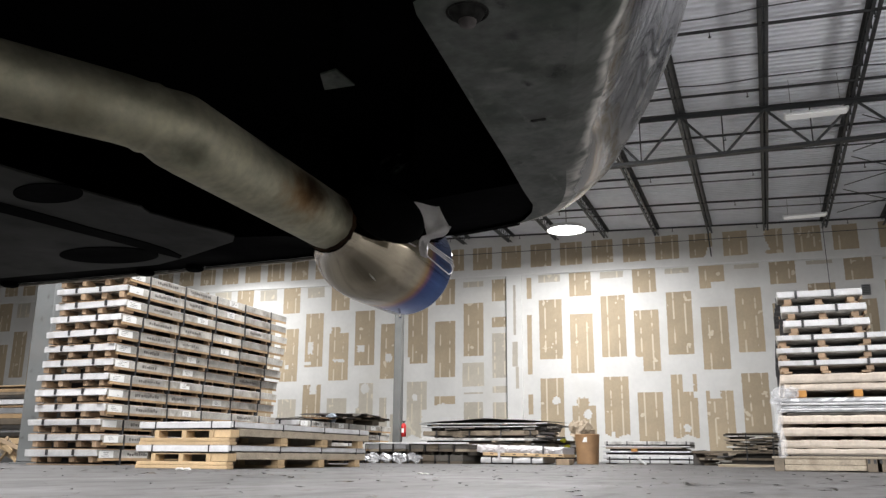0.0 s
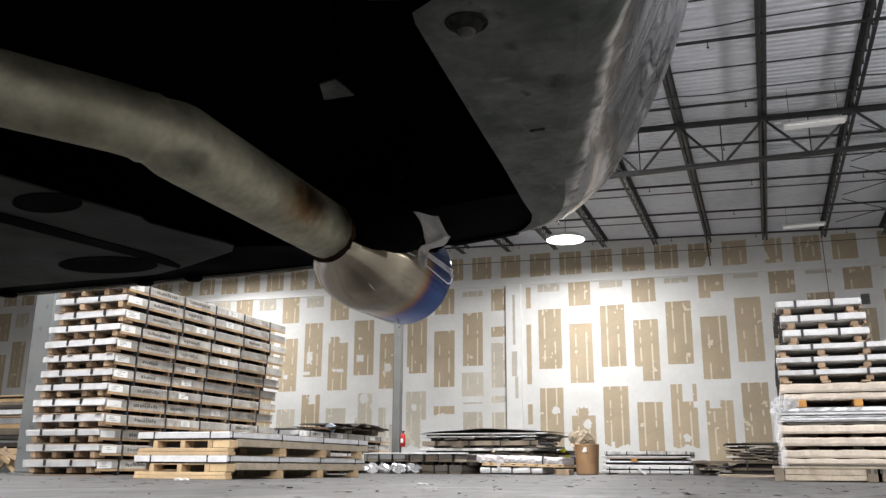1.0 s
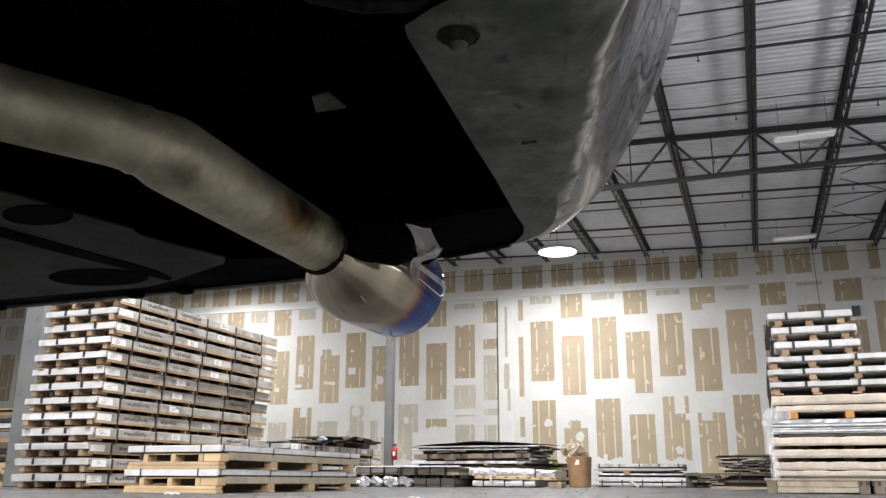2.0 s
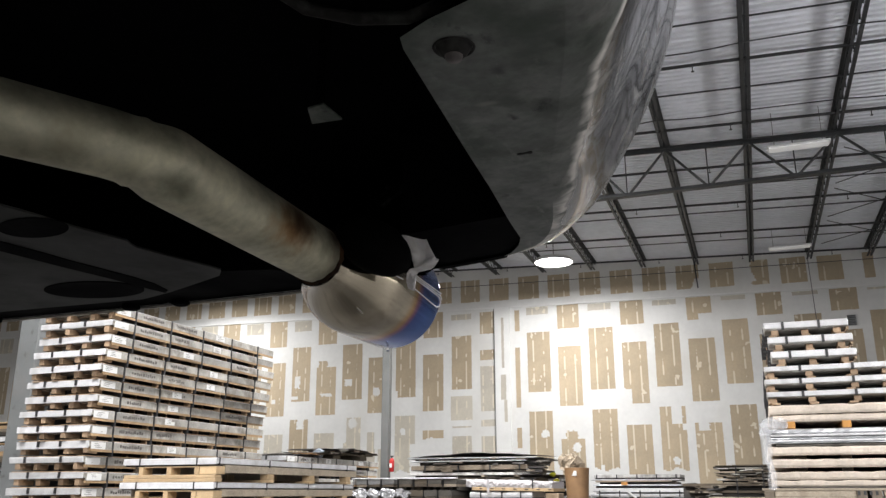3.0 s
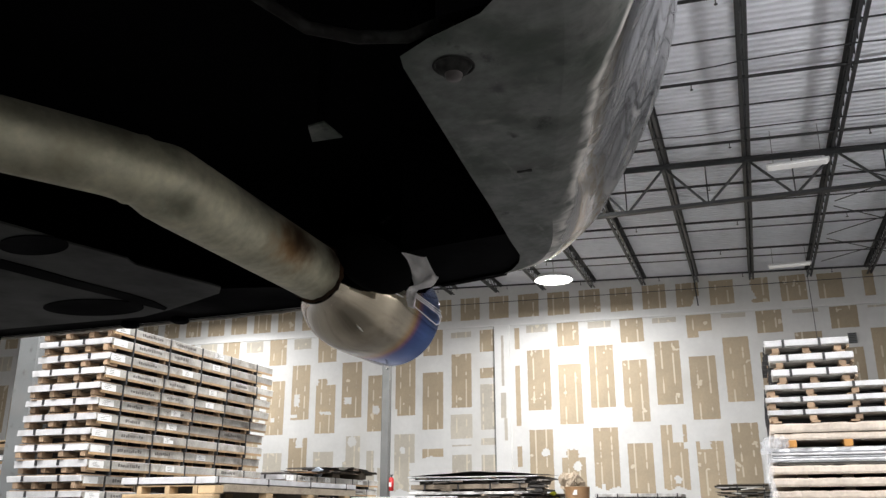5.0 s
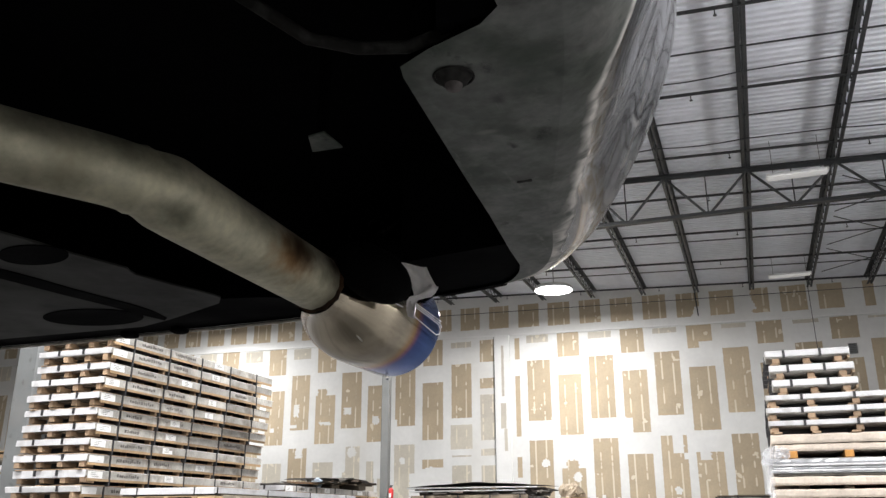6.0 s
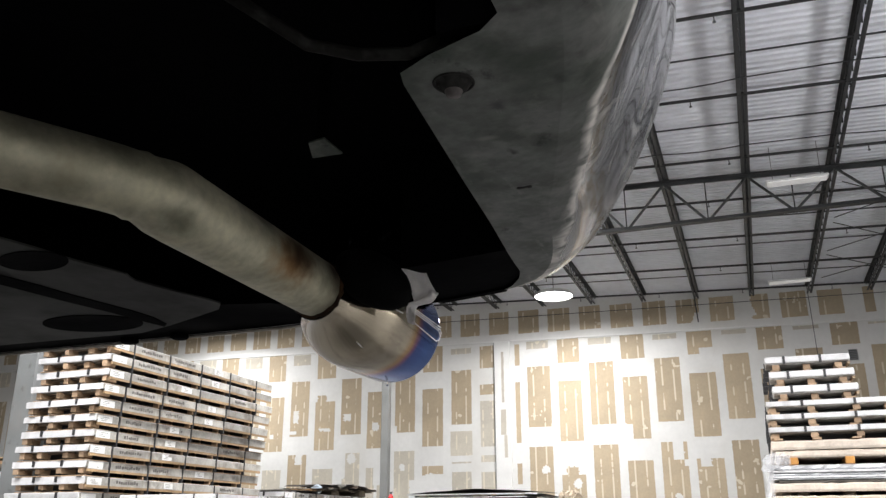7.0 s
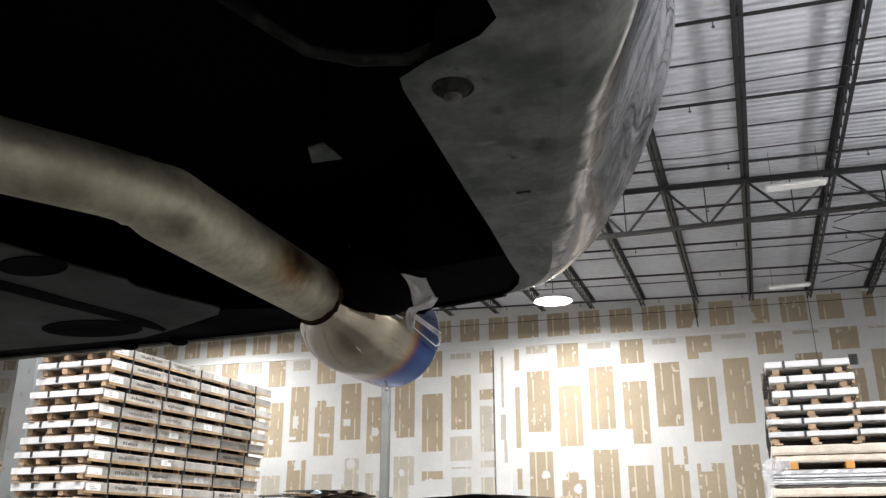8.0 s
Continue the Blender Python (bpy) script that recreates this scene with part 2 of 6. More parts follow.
def stain_or_shade(m, centre, stretch, radius, colour, amount, ragged=0.6):
    """A soft-edged, ragged stain or painted patch of shade round one spot."""
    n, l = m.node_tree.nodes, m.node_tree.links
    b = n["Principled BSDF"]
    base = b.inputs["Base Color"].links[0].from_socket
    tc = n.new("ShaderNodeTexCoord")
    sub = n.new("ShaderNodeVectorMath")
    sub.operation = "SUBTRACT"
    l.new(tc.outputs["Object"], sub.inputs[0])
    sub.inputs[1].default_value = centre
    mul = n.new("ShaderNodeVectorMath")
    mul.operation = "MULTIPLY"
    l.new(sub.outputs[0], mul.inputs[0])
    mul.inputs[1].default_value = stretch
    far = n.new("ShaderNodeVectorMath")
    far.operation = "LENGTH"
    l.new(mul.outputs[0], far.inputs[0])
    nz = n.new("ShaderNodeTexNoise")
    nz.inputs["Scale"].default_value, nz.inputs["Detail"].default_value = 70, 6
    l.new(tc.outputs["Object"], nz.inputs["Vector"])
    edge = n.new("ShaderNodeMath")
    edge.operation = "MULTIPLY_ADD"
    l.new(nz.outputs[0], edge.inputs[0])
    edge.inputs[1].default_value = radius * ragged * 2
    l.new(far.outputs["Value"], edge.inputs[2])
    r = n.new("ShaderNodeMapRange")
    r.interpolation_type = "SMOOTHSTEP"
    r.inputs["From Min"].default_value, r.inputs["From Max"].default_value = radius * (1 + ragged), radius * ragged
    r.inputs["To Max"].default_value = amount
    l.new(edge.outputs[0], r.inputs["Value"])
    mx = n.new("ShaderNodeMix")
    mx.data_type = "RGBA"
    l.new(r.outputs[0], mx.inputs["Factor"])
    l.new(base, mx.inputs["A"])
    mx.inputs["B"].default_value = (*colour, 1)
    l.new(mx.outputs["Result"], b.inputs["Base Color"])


def clean_above(dusty, colour):
    """Glossy clean paint whose lower edge keeps the dusty film, up to a ragged line."""
    m = dusty.copy()
    m.name = "grey_car_paint"
    n, l = m.node_tree.nodes, m.node_tree.links
    b = n["Principled BSDF"]
    b.inputs["Coat Roughness"].default_value = 0.07
    base = b.inputs["Base Color"].links[0].from_socket
    film = b.inputs["Roughness"].links[0].from_socket
    relief = b.inputs["Normal"].links[0].from_node
    tc = n.new("ShaderNodeTexCoord")
    sep = n.new("ShaderNodeSeparateXYZ")
    l.new(tc.outputs["Object"], sep.inputs[0])
    edge = n.new("ShaderNodeMapRange")
    edge.inputs["From Min"].default_value, edge.inputs["From Max"].default_value = 0.39, 0.455
    edge.inputs["To Min"].default_value, edge.inputs["To Max"].default_value = 0.408, 0.3885
    l.new(sep.outputs[1], edge.inputs["Value"])
    nz = n.new("ShaderNodeTexNoise")
    nz.inputs["Scale"].default_value, nz.inputs["Detail"].default_value = 38, 6
    l.new(tc.outputs["Object"], nz.inputs["Vector"])
    wav = n.new("ShaderNodeMath")
    wav.operation = "MULTIPLY_ADD"
    l.new(nz.outputs[0], wav.inputs[0])
    wav.inputs[1].default_value = 0.008
    corner = n.new("ShaderNodeMapRange")
    corner.inputs["From Min"].default_value, corner.inputs["From Max"].default_value = 0.60, 0.72
    corner.inputs["To Max"].default_value = 0.009
    l.new(sep.outputs[1], corner.inputs["Value"])
    lower = n.new("ShaderNodeMath")
    lower.operation = "SUBTRACT"
    l.new(edge.outputs[0], lower.inputs[0])
    l.new(corner.outputs[0], lower.inputs[1])
    l.new(lower.outputs[0], wav.inputs[2])
    diff = n.new("ShaderNodeMath")
    diff.operation = "SUBTRACT"
    l.new(sep.outputs[2], diff.inputs[0])
    l.new(wav.outputs[0], diff.inputs[1])
    clean = n.new("ShaderNodeMapRange")
    clean.inputs["From Min"].default_value, clean.inputs["From Max"].default_value = -0.0012, 0.0010
    l.new(diff.outputs[0], clean.inputs["Value"])
    # pale band painted in for the bright wall's reflection along the lower edge
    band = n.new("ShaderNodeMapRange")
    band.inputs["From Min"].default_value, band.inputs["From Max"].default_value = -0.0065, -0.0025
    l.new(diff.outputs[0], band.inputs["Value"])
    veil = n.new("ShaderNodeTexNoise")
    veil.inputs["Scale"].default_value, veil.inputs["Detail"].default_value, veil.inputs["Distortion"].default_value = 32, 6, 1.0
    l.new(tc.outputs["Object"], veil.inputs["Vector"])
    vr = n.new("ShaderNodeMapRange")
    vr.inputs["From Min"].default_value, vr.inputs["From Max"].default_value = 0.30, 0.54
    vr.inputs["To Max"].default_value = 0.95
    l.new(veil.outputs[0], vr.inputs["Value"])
    sheen_mask = n.new("ShaderNodeMath")
    sheen_mask.operation = "MULTIPLY"
    l.new(band.outputs[0], sheen_mask.inputs[0])
    l.new(vr.outputs[0], sheen_mask.inputs[1])
    painted_sheen = n.new("ShaderNodeMix")
    painted_sheen.data_type = "RGBA"
    l.new(sheen_mask.outputs[0], painted_sheen.inputs["Factor"])
    l.new(base, painted_sheen.inputs["A"])
    painted_sheen.inputs["B"].default_value = (0.66, 0.64, 0.60, 1)
    base = painted_sheen.outputs["Result"]
    speck = n.new("ShaderNodeTexNoise")
    speck.inputs["Scale"].default_value, speck.inputs["Detail"].default_value = 26, 7
    l.new(tc.outputs["Object"], speck.inputs["Vector"])
    sp = n.new("ShaderNodeMapRange")
    sp.inputs["From Min"].default_value, sp.inputs["From Max"].default_value = 0.54, 0.72
    sp.inputs["To Min"].default_value, sp.inputs["To Max"].default_value = 1.0, 0.6
    l.new(speck.outputs[0], sp.inputs["Value"])
    f = n.new("ShaderNodeMath")
    f.operation = "MULTIPLY"
    l.new(clean.outputs[0], f.inputs[0])
    l.new(sp.outputs[0], f.inputs[1])
    mx = n.new("ShaderNodeMix")
    mx.data_type = "RGBA"
    l.new(f.outputs[0], mx.inputs["Factor"])
    l.new(base, mx.inputs["A"])
    mx.inputs["B"].default_value = (*colour, 1)
    l.new(mx.outputs["Result"], b.inputs["Base Color"])
    for sock, dirty, shiny in ((b.inputs["Metallic"], 0.0, 0.15), (b.inputs["Coat Weight"], 0.0, 1.0), (b.inputs["Roughness"], film, 0.22), (relief.inputs["Strength"], 0.5, 0.0)):
        k = n.new("ShaderNodeMix")
        l.new(f.outputs[0], k.inputs["Factor"])
        k.inputs["B"].default_value = shiny
        if isinstance(dirty, float):
            k.inputs["A"].default_value = dirty
        else:
            l.new(dirty, k.inputs["A"])
        l.new(k.outputs["Result"], sock)
    return m


def mottle(m, scale, colour, low, high, amount, stretch=(1, 1, 1)):
    """Blotches of a second colour laid over a material."""
    n, l = m.node_tree.nodes, m.node_tree.links
    b = n["Principled BSDF"]
    base = b.inputs["Base Color"].links[0].from_socket
    tc = n.new("ShaderNodeTexCoord")
    mp = n.new("ShaderNodeMapping")
    mp.inputs["Scale"].default_value = stretch
    l.new(tc.outputs["Object"], mp.inputs["Vector"])
    nz = n.new("ShaderNodeTexNoise")
    nz.inputs["Scale"].default_value, nz.inputs["Detail"].default_value, nz.inputs["Roughness"].default_value = scale, 8, 0.62
    l.new(mp.outputs[0], nz.inputs["Vector"])
    r = n.new("ShaderNodeMapRange")
    r.inputs["From Min"].default_value, r.inputs["From Max"].default_value, r.inputs["To Max"].default_value = low, high, amount
    l.new(nz.outputs[0], r.inputs["Value"])
    mx = n.new("ShaderNodeMix")
    mx.data_type = "RGBA"
    l.new(r.outputs[0], mx.inputs["Factor"])
    l.new(base, mx.inputs["A"])
    mx.inputs["B"].default_value = (*colour, 1)
    l.new(mx.outputs["Result"], b.inputs["Base Color"])


mottle(M["paint"], 13, (0.040, 0.055, 0.042), 0.42, 0.64, 0.85)
mottle(M["paint"], 22, (0.21, 0.215, 0.20), 0.52, 0.70, 0.8)
mottle(M["paint"], 40, (0.022, 0.024, 0.022), 0.62, 0.69, 0.9, (1, 0.6, 1))
mottle(M["paint"], 30, (0.30, 0.30, 0.28), 0.63, 0.78, 0.7, (1.6, 0.35, 1))
for spot in (((-0.1224, 0.428, 0.38), (1, 0.8, 1), 0.007, (0.02, 0.022, 0.02), 0.8, 0.6), ((-0.0816, 0.411, 0.38), (1, 0.8, 1), 0.006, (0.03, 0.033, 0.03), 0.7, 0.6), ((-0.1423, 0.467, 0.38), (0.6, 1.4, 1), 0.006, (0.26, 0.25, 0.23), 0.5, 0.6), ((-0.139, 0.548, 0.38), (0.7, 0.8, 1), 0.008, (0.05, 0.052, 0.05), 0.7, 0.6)):
    stain_or_shade(M["paint"], *spot)
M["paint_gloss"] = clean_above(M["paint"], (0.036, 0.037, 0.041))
mottle(M["column"], 5, (0.06, 0.055, 0.05), 0.58, 0.72, 0.8)
mottle(M["concrete"], 1.1, (0.150, 0.147, 0.147), 0.50, 0.68, 0.85, (1, 0.5, 1))
mottle(M["concrete"], 7, (0.042, 0.040, 0.038), 0.50, 0.68, 0.9, (1, 0.35, 1))
mottle(M["concrete"], 2.6, (0.030, 0.029, 0.028), 0.58, 0.68, 0.7, (1, 0.45, 1))
# near-black spot painted in where the shield's right edge fades into shade
stain_or_shade(M["shield"], (-0.565, 0.67, 0.377), (1.2, 0.7, 1), 0.085, (0.004, 0.004, 0.004), 0.95, 0.5)
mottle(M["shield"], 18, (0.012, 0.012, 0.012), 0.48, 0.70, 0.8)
mottle(M["steel_pipe_exhaust"], 11, (0.12, 0.125, 0.08), 0.50, 0.72, 0.7)
# first spot paints the dark reflection in the pipe's dent; others are burn marks
for spot in (((-0.3515, 0.4388, 0.3353), (1, 0.62, 1), 0.017, (0.07, 0.078, 0.05), 0.92, 0.3), ((-0.348, 0.578, 0.351), (1, 0.55, 0.9), 0.028, (0.26, 0.14, 0.045), 0.95, 0.5),
             ((-0.350, 0.588, 0.359), (1, 0.6, 1), 0.021, (0.040, 0.018, 0.008), 0.97, 0.5), ((-0.350, 0.658, 0.366), (1, 1, 0.8), 0.020, (0.05, 0.025, 0.012), 0.9)):
    stain_or_shade(M["steel_pipe_exhaust"], *spot)
stain_or_shade(M["tip"], (0.018, 0.004, 0.018), (1, 1.2, 0.8), 0.018, (0.03, 0.017, 0.009), 0.9, 0.5)
M["water"].node_tree.nodes["Principled BSDF"].inputs["Transmission Weight"].default_value = 1.0
M["water"].node_tree.nodes["Principled BSDF"].inputs["IOR"].default_value = 1.33
M["glow"] = glow_material(12.0)
M["glow_dim"] = glow_material(0.18)


# ---- building helpers ----
def mesh_of(name, bm, mat, smooth=False):
    me = bpy.data.meshes.new(name)
    bmesh.ops.recalc_face_normals(bm, faces=bm.faces)
    bm.to_mesh(me)
    bm.free()
    me.materials.append(mat)
    if smooth:
        for p in me.polygons:
            p.use_smooth = True
    return me


def part(name, bm, mat, parent, label="", smooth=False):
    ob = new(name, mesh_of(name, bm, mat, smooth))
    ob.parent = parent
    if label:
        tagged(ob, label)
    return ob


def share(name, me, parent, at, rot=0.0):
    """Another object on a mesh that exists."""
    ob = new(name, me)
    ob.parent = parent
    ob.location = at
    ob.rotation_euler[2] = rot
    return ob


def thing(name, at, label, category, group="", kind="", rz=0.0):
    ob = new(name)
    ob.empty_display_size = 0.1
    ob.matrix_basis = pose(*at, 0, 0, rz)
    return tagged(ob, label, category, group, kind)


def single(name, bm, mat, label, category, kind="", at=(0, 0, 0), group="", smooth=False):
    ob = new(name, mesh_of(name, bm, mat, smooth))
    ob.location = at
    return tagged(ob, label, category, group, kind)


def box(bm, x0, x1, y0, y1, z0, z1, bevel=0.0, jag=0.0):
    vs = [bm.verts.new((x + random.uniform(-jag, jag), y + random.uniform(-jag, jag), z + random.uniform(-jag, jag)))
          for z in (z0, z1) for y in (y0, y1) for x in (x0, x1)]
    fs = [bm.faces.new([vs[i] for i in q]) for q in ((0, 2, 3, 1), (4, 5, 7, 6), (0, 1, 5, 4), (2, 6, 7, 3), (0, 4, 6, 2), (1, 3, 7, 5))]
    if bevel:
        es = {e for f in fs for e in f.edges}
        bmesh.ops.bevel(bm, geom=list(es), offset=bevel, segments=1, affect="EDGES", profile=0.5)
    return bm


def boxes(rows, bevel=0.0, jag=0.0):
    bm = bmesh.new()
    for r in rows:
        box(bm, *r, bevel=bevel, jag=jag)
    return bm


def rod(bm, p, q, r, n=6):
    """A round bar from p to q."""
    p, q = Vector(p), Vector(q)
    turn = (q - p).to_track_quat("Z", "Y").to_matrix()
    rings = []
    for c in (p, q):
        rings.append([bm.verts.new(c + turn @ Vector((r * math.cos(2 * math.pi * i / n), r * math.sin(2 * math.pi * i / n), 0))) for i in range(n)])
    for i in range(n):
        bm.faces.new((rings[0][i], rings[0][(i + 1) % n], rings[1][(i + 1) % n], rings[1][i]))
    bm.faces.new(rings[0][::-1])
    bm.faces.new(rings[1])


def tube(bm, path, radii, n=32, cap=True):
    """A round pipe along a path of points with a radius at each."""
    path = [Vector(p) for p in path]
    rings = []
    side = None
    for i, p in enumerate(path):
        d = (path[min(i + 1, len(path) - 1)] - path[max(i - 1, 0)]).normalized()
        up = Vector((0, 0, 1)) if side is None else side.cross(d)
        side = d.cross(up).normalized()
        u2 = side.cross(d).normalized()
        rings.append([bm.verts.new(p + radii[i] * (math.cos(a) * side + math.sin(a) * u2)) for a in [2 * math.pi * k / n for k in range(n)]])
    for a, b in zip(rings, rings[1:]):
        for k in range(n):
            bm.faces.new((a[k], a[(k + 1) % n], b[(k + 1) % n], b[k]))
    if cap:
        bm.faces.new(rings[0][::-1])
        bm.faces.new(rings[-1])


def lathe(bm, profile, n=48, axis="y"):
    """A turned shape: profile of (along, radius)."""
    rings = []
    for h, r in profile:
        ring = []
        for k in range(n):
            a = 2 * math.pi * k / n
            c, s = r * math.cos(a), r * math.sin(a)
            ring.append(bm.verts.new((c, h, s) if axis == "y" else (c, s, h)))
        rings.append(ring)
    for a, b in zip(rings, rings[1:]):
        for k in range(n):
            bm.faces.new((a[k], a[(k + 1) % n], b[(k + 1) % n], b[k]))
    return rings


def prism(bm, outline, z0, z1):
    """A plate from an outline in plan."""
    lo = [bm.verts.new((x, y, z0)) for x, y in outline]
    hi = [bm.verts.new((x, y, z1)) for x, y in outline]
    k = len(outline)
    for i in range(k):
        bm.faces.new((lo[i], lo[(i + 1) % k], hi[(i + 1) % k], hi[i]))
    f1 = bm.faces.new(lo[::-1])
    f2 = bm.faces.new(hi)
    bmesh.ops.triangulate(bm, faces=[f1, f2])


# ---- the hall: floor, walls, roof ----
WX0, WX1, WY0, WY1 = -40.0, 46.0, -26.0, 31.5


def build_hall():
    bm = bmesh.new()
    box(bm, WX0 - 0.3, WX1 + 0.3, WY0 - 0.3, WY1 + 0.3, -0.25, 0.0)
    single("floor", bm, M["concrete"], "worn grey concrete floor with dark stains", "floor", "structure")

    north = single("wall_north", boxes([(WX0, WX1, WY1, WY1 + 0.25, 0.0, 10.6)]), M["mud"], "unfinished drywall wall with white joint compound", "wall", "structure")
    single("wall_west", boxes([(WX0 - 0.25, WX0, WY0, WY1 + 0.25, 0.0, 10.6)]), M["mud"], "plain pale warehouse side wall", "wall", "structure")
    single("wall_east", boxes([(WX1, WX1 + 0.25, WY0, WY1 + 0.25, 0.0, 10.6)]), M["mud"], "plain pale warehouse side wall", "wall", "structure")
    single("wall_south", boxes([(WX0, WX1, WY0 - 0.25, WY0, 0.0, 10.6)]), M["mud"], "plain pale warehouse end wall", "wall", "structure")
    bm = bmesh.new()
    for x0, x1 in ((WX0, -9.46), (-8.78, WX1)):
        v = [bm.verts.new((x, y, ledge_z(x) + dz)) for x in (x0, x1) for y, dz in ((WY1 - 0.06, -0.03), (WY1 - 0.06, 0.03), (WY1 - 0.002, 0.03), (WY1 - 0.002, -0.03))]
        for q in ((0, 1, 2, 3), (7, 6, 5, 4), (0, 4, 5, 1), (1, 5, 6, 2), (2, 6, 7, 3), (3, 7, 4, 0)):
            bm.faces.new([v[i] for i in q])
    single("wall_ledge", bm, M["white_paint"], "narrow white ledge along the drywall wall", "trim", "structure")
    pil = single("wall_pilaster", boxes([(-9.43, -8.81, WY1 - 0.13, WY1 - 0.002, 0.0, 7.22)], bevel=0.01), M["white_paint"], "white boxed-out strip on the drywall wall", "trim", "structure")
    # dark strip drawn in for the shadow line at the pilaster's edge
    single("wall_joint", boxes([(-9.47, -9.436, WY1 - 0.05, WY1 - 0.002, 0.0, 7.2)]), M["column"], "dark grey strip for the shadow gap beside the boxed-out strip", "trim", "structure")
    return north, pil


def build_deck():
    """Ribbed roof sheets: ribs run across, the whole plane falls gently to +x."""
    bm = bmesh.new()
    y, prev = WY0, None
    while y < WY1 + 0.2:
        for dy, dz in ((0.0, 0.0), (0.09, 0.0), (0.115, 0.038), (0.17, 0.038), (0.195, 0.0)):
            a = bm.verts.new((WX0, y + dy, roof_z(WX0) + 0.42 + dz))
            b = bm.verts.new((WX1, y + dy, roof_z(WX1) + 0.42 + dz))
            if prev:
                bm.faces.new((prev[0], prev[1], b, a))
            prev = (a, b)
        y += 0.195
    single("ceiling", bm, M["deck"], "white ribbed metal roof deck", "ceiling", "structure")
    bm = bmesh.new()
    v = [bm.verts.new((x, y, roof_z(x) + 0.55)) for x, y in ((WX0 - .3, WY0 - .3), (WX1 + .3, WY0 - .3), (WX1 + .3, WY1 + .3), (WX0 - .3, WY1 + .3))]
    w = [bm.verts.new(u.co + Vector((0, 0, 0.12))) for u in v]
    bm.faces.new(v)
    bm.faces.new(w[::-1])
    for i in range(4):
        bm.faces.new((v[i], v[(i + 1) % 4], w[(i + 1) % 4], w[i]))
    single("roof", bm, M["deck"], "closed flat roof above the metal deck", "roof", "structure")


JOIST_X = [0.55 + 1.90 * k for k in range(-16, 24)]
JOIST_TURN = 0.3  # degrees; the joists run not quite square to the wall
GIRDER_Y = [19.4, 4.4, -10.6]


def build_joist():
    """One open-web joist along y: double-angle chords and zig-zag bars."""
    t = thing("roof_joist", (JOIST_X[0], 0, roof_z(JOIST_X[0])), "dark grey open-web steel roof joist under the deck", "joist", "roof joists", "structure")
    y0, y1 = WY0 + 0.02, WY1 - 0.05
    bm = bmesh.new()
    for s in (-1, 1):
        box(bm, s * 0.012, s * 0.085, y0, y1, 0.408, 0.418)
        box(bm, s * 0.012, s * 0.022, y0, y1, 0.335, 0.408)
    part("top_chord", bm, M["steel_dark"], t)
    bm = bmesh.new()
    for s in (-1, 1):
        box(bm, s * 0.028, s * 0.090, y0, y1 - 0.5, 0.0, 0.010)
        box(bm, s * 0.028, s * 0.038, y0, y1 - 0.5, 0.010, 0.070)
    part("bottom_chord", bm, M["steel_dark"], t)
    bm = bmesh.new()
    y, k = y0, 0
    while y < y1 - 0.65:
        a, b = (0.03, 0.39) if k % 2 == 0 else (0.39, 0.03)
        rod(bm, (0, y, a), (0, y + 0.27, b), 0.015, 5)
        y, k = y + 0.27, k + 1
    part("web", bm, M["steel_dark"], t)
    t.matrix_basis = pose(JOIST_X[0], 0, roof_z(JOIST_X[0]), 0, 0, JOIST_TURN)
    for x in JOIST_X[1:]:
        copy_thing(t, pose(x, 0, roof_z(x), 0, 0, JOIST_TURN))


def build_girder(y):
    """Deep truss girder along x: level bottom chord, sloping top chord, panel points at the joists."""
    t = thing("roof_girder", (-y * math.sin(radians(JOIST_TURN)), y, 0), "deep dark steel truss girder carrying the roof joists", "girder", "roof girders", "structure")
    x0, x1, zb = JOIST_X[0], JOIST_X[-1], 7.0
    bm = bmesh.new()
    vs = []
    for x in (x0, x1):
        z = roof_z(x) - 0.005
        vs.append([bm.verts.new((x, yy, zz)) for yy, zz in ((-0.09, z), (0.09, z), (0.09, z - 0.02), (0.02, z - 0.02), (0.02, z - 0.12), (-0.02, z - 0.12), (-0.02, z - 0.02), (-0.09, z - 0.02))])
    for i in range(8):
        bm.faces.new((vs[0][i], vs[0][(i + 1) % 8], vs[1][(i + 1) % 8], vs[1][i]))
    part("top_chord", bm, M["steel_dark"], t)
    part("bottom_chord", boxes([(x0, x1, -0.09, 0.09, zb, zb + 0.018), (x0, x1, -0.02, 0.02, zb + 0.018, zb + 0.10)]), M["steel_dark"], t)
    for a, b in zip(JOIST_X, JOIST_X[1:]):
        m = (a + b) / 2
        bm = bmesh.new()
        rod(bm, (a, 0, roof_z(a) - 0.07), (m - 0.04, 0, zb + 0.05), 0.032, 6)
        part("diagonal", bm, M["steel_dark"], t)
        bm = bmesh.new()
        rod(bm, (b, 0, roof_z(b) - 0.07), (m + 0.04, 0, zb + 0.05), 0.032, 6)
        part("diagonal", bm, M["steel_dark"], t)
        bm = bmesh.new()
        rod(bm, (m, 0, roof_z(m) - 0.07), (m, 0, zb + 0.05), 0.016, 5)
        part("vertical", bm, M["steel_dark"], t)


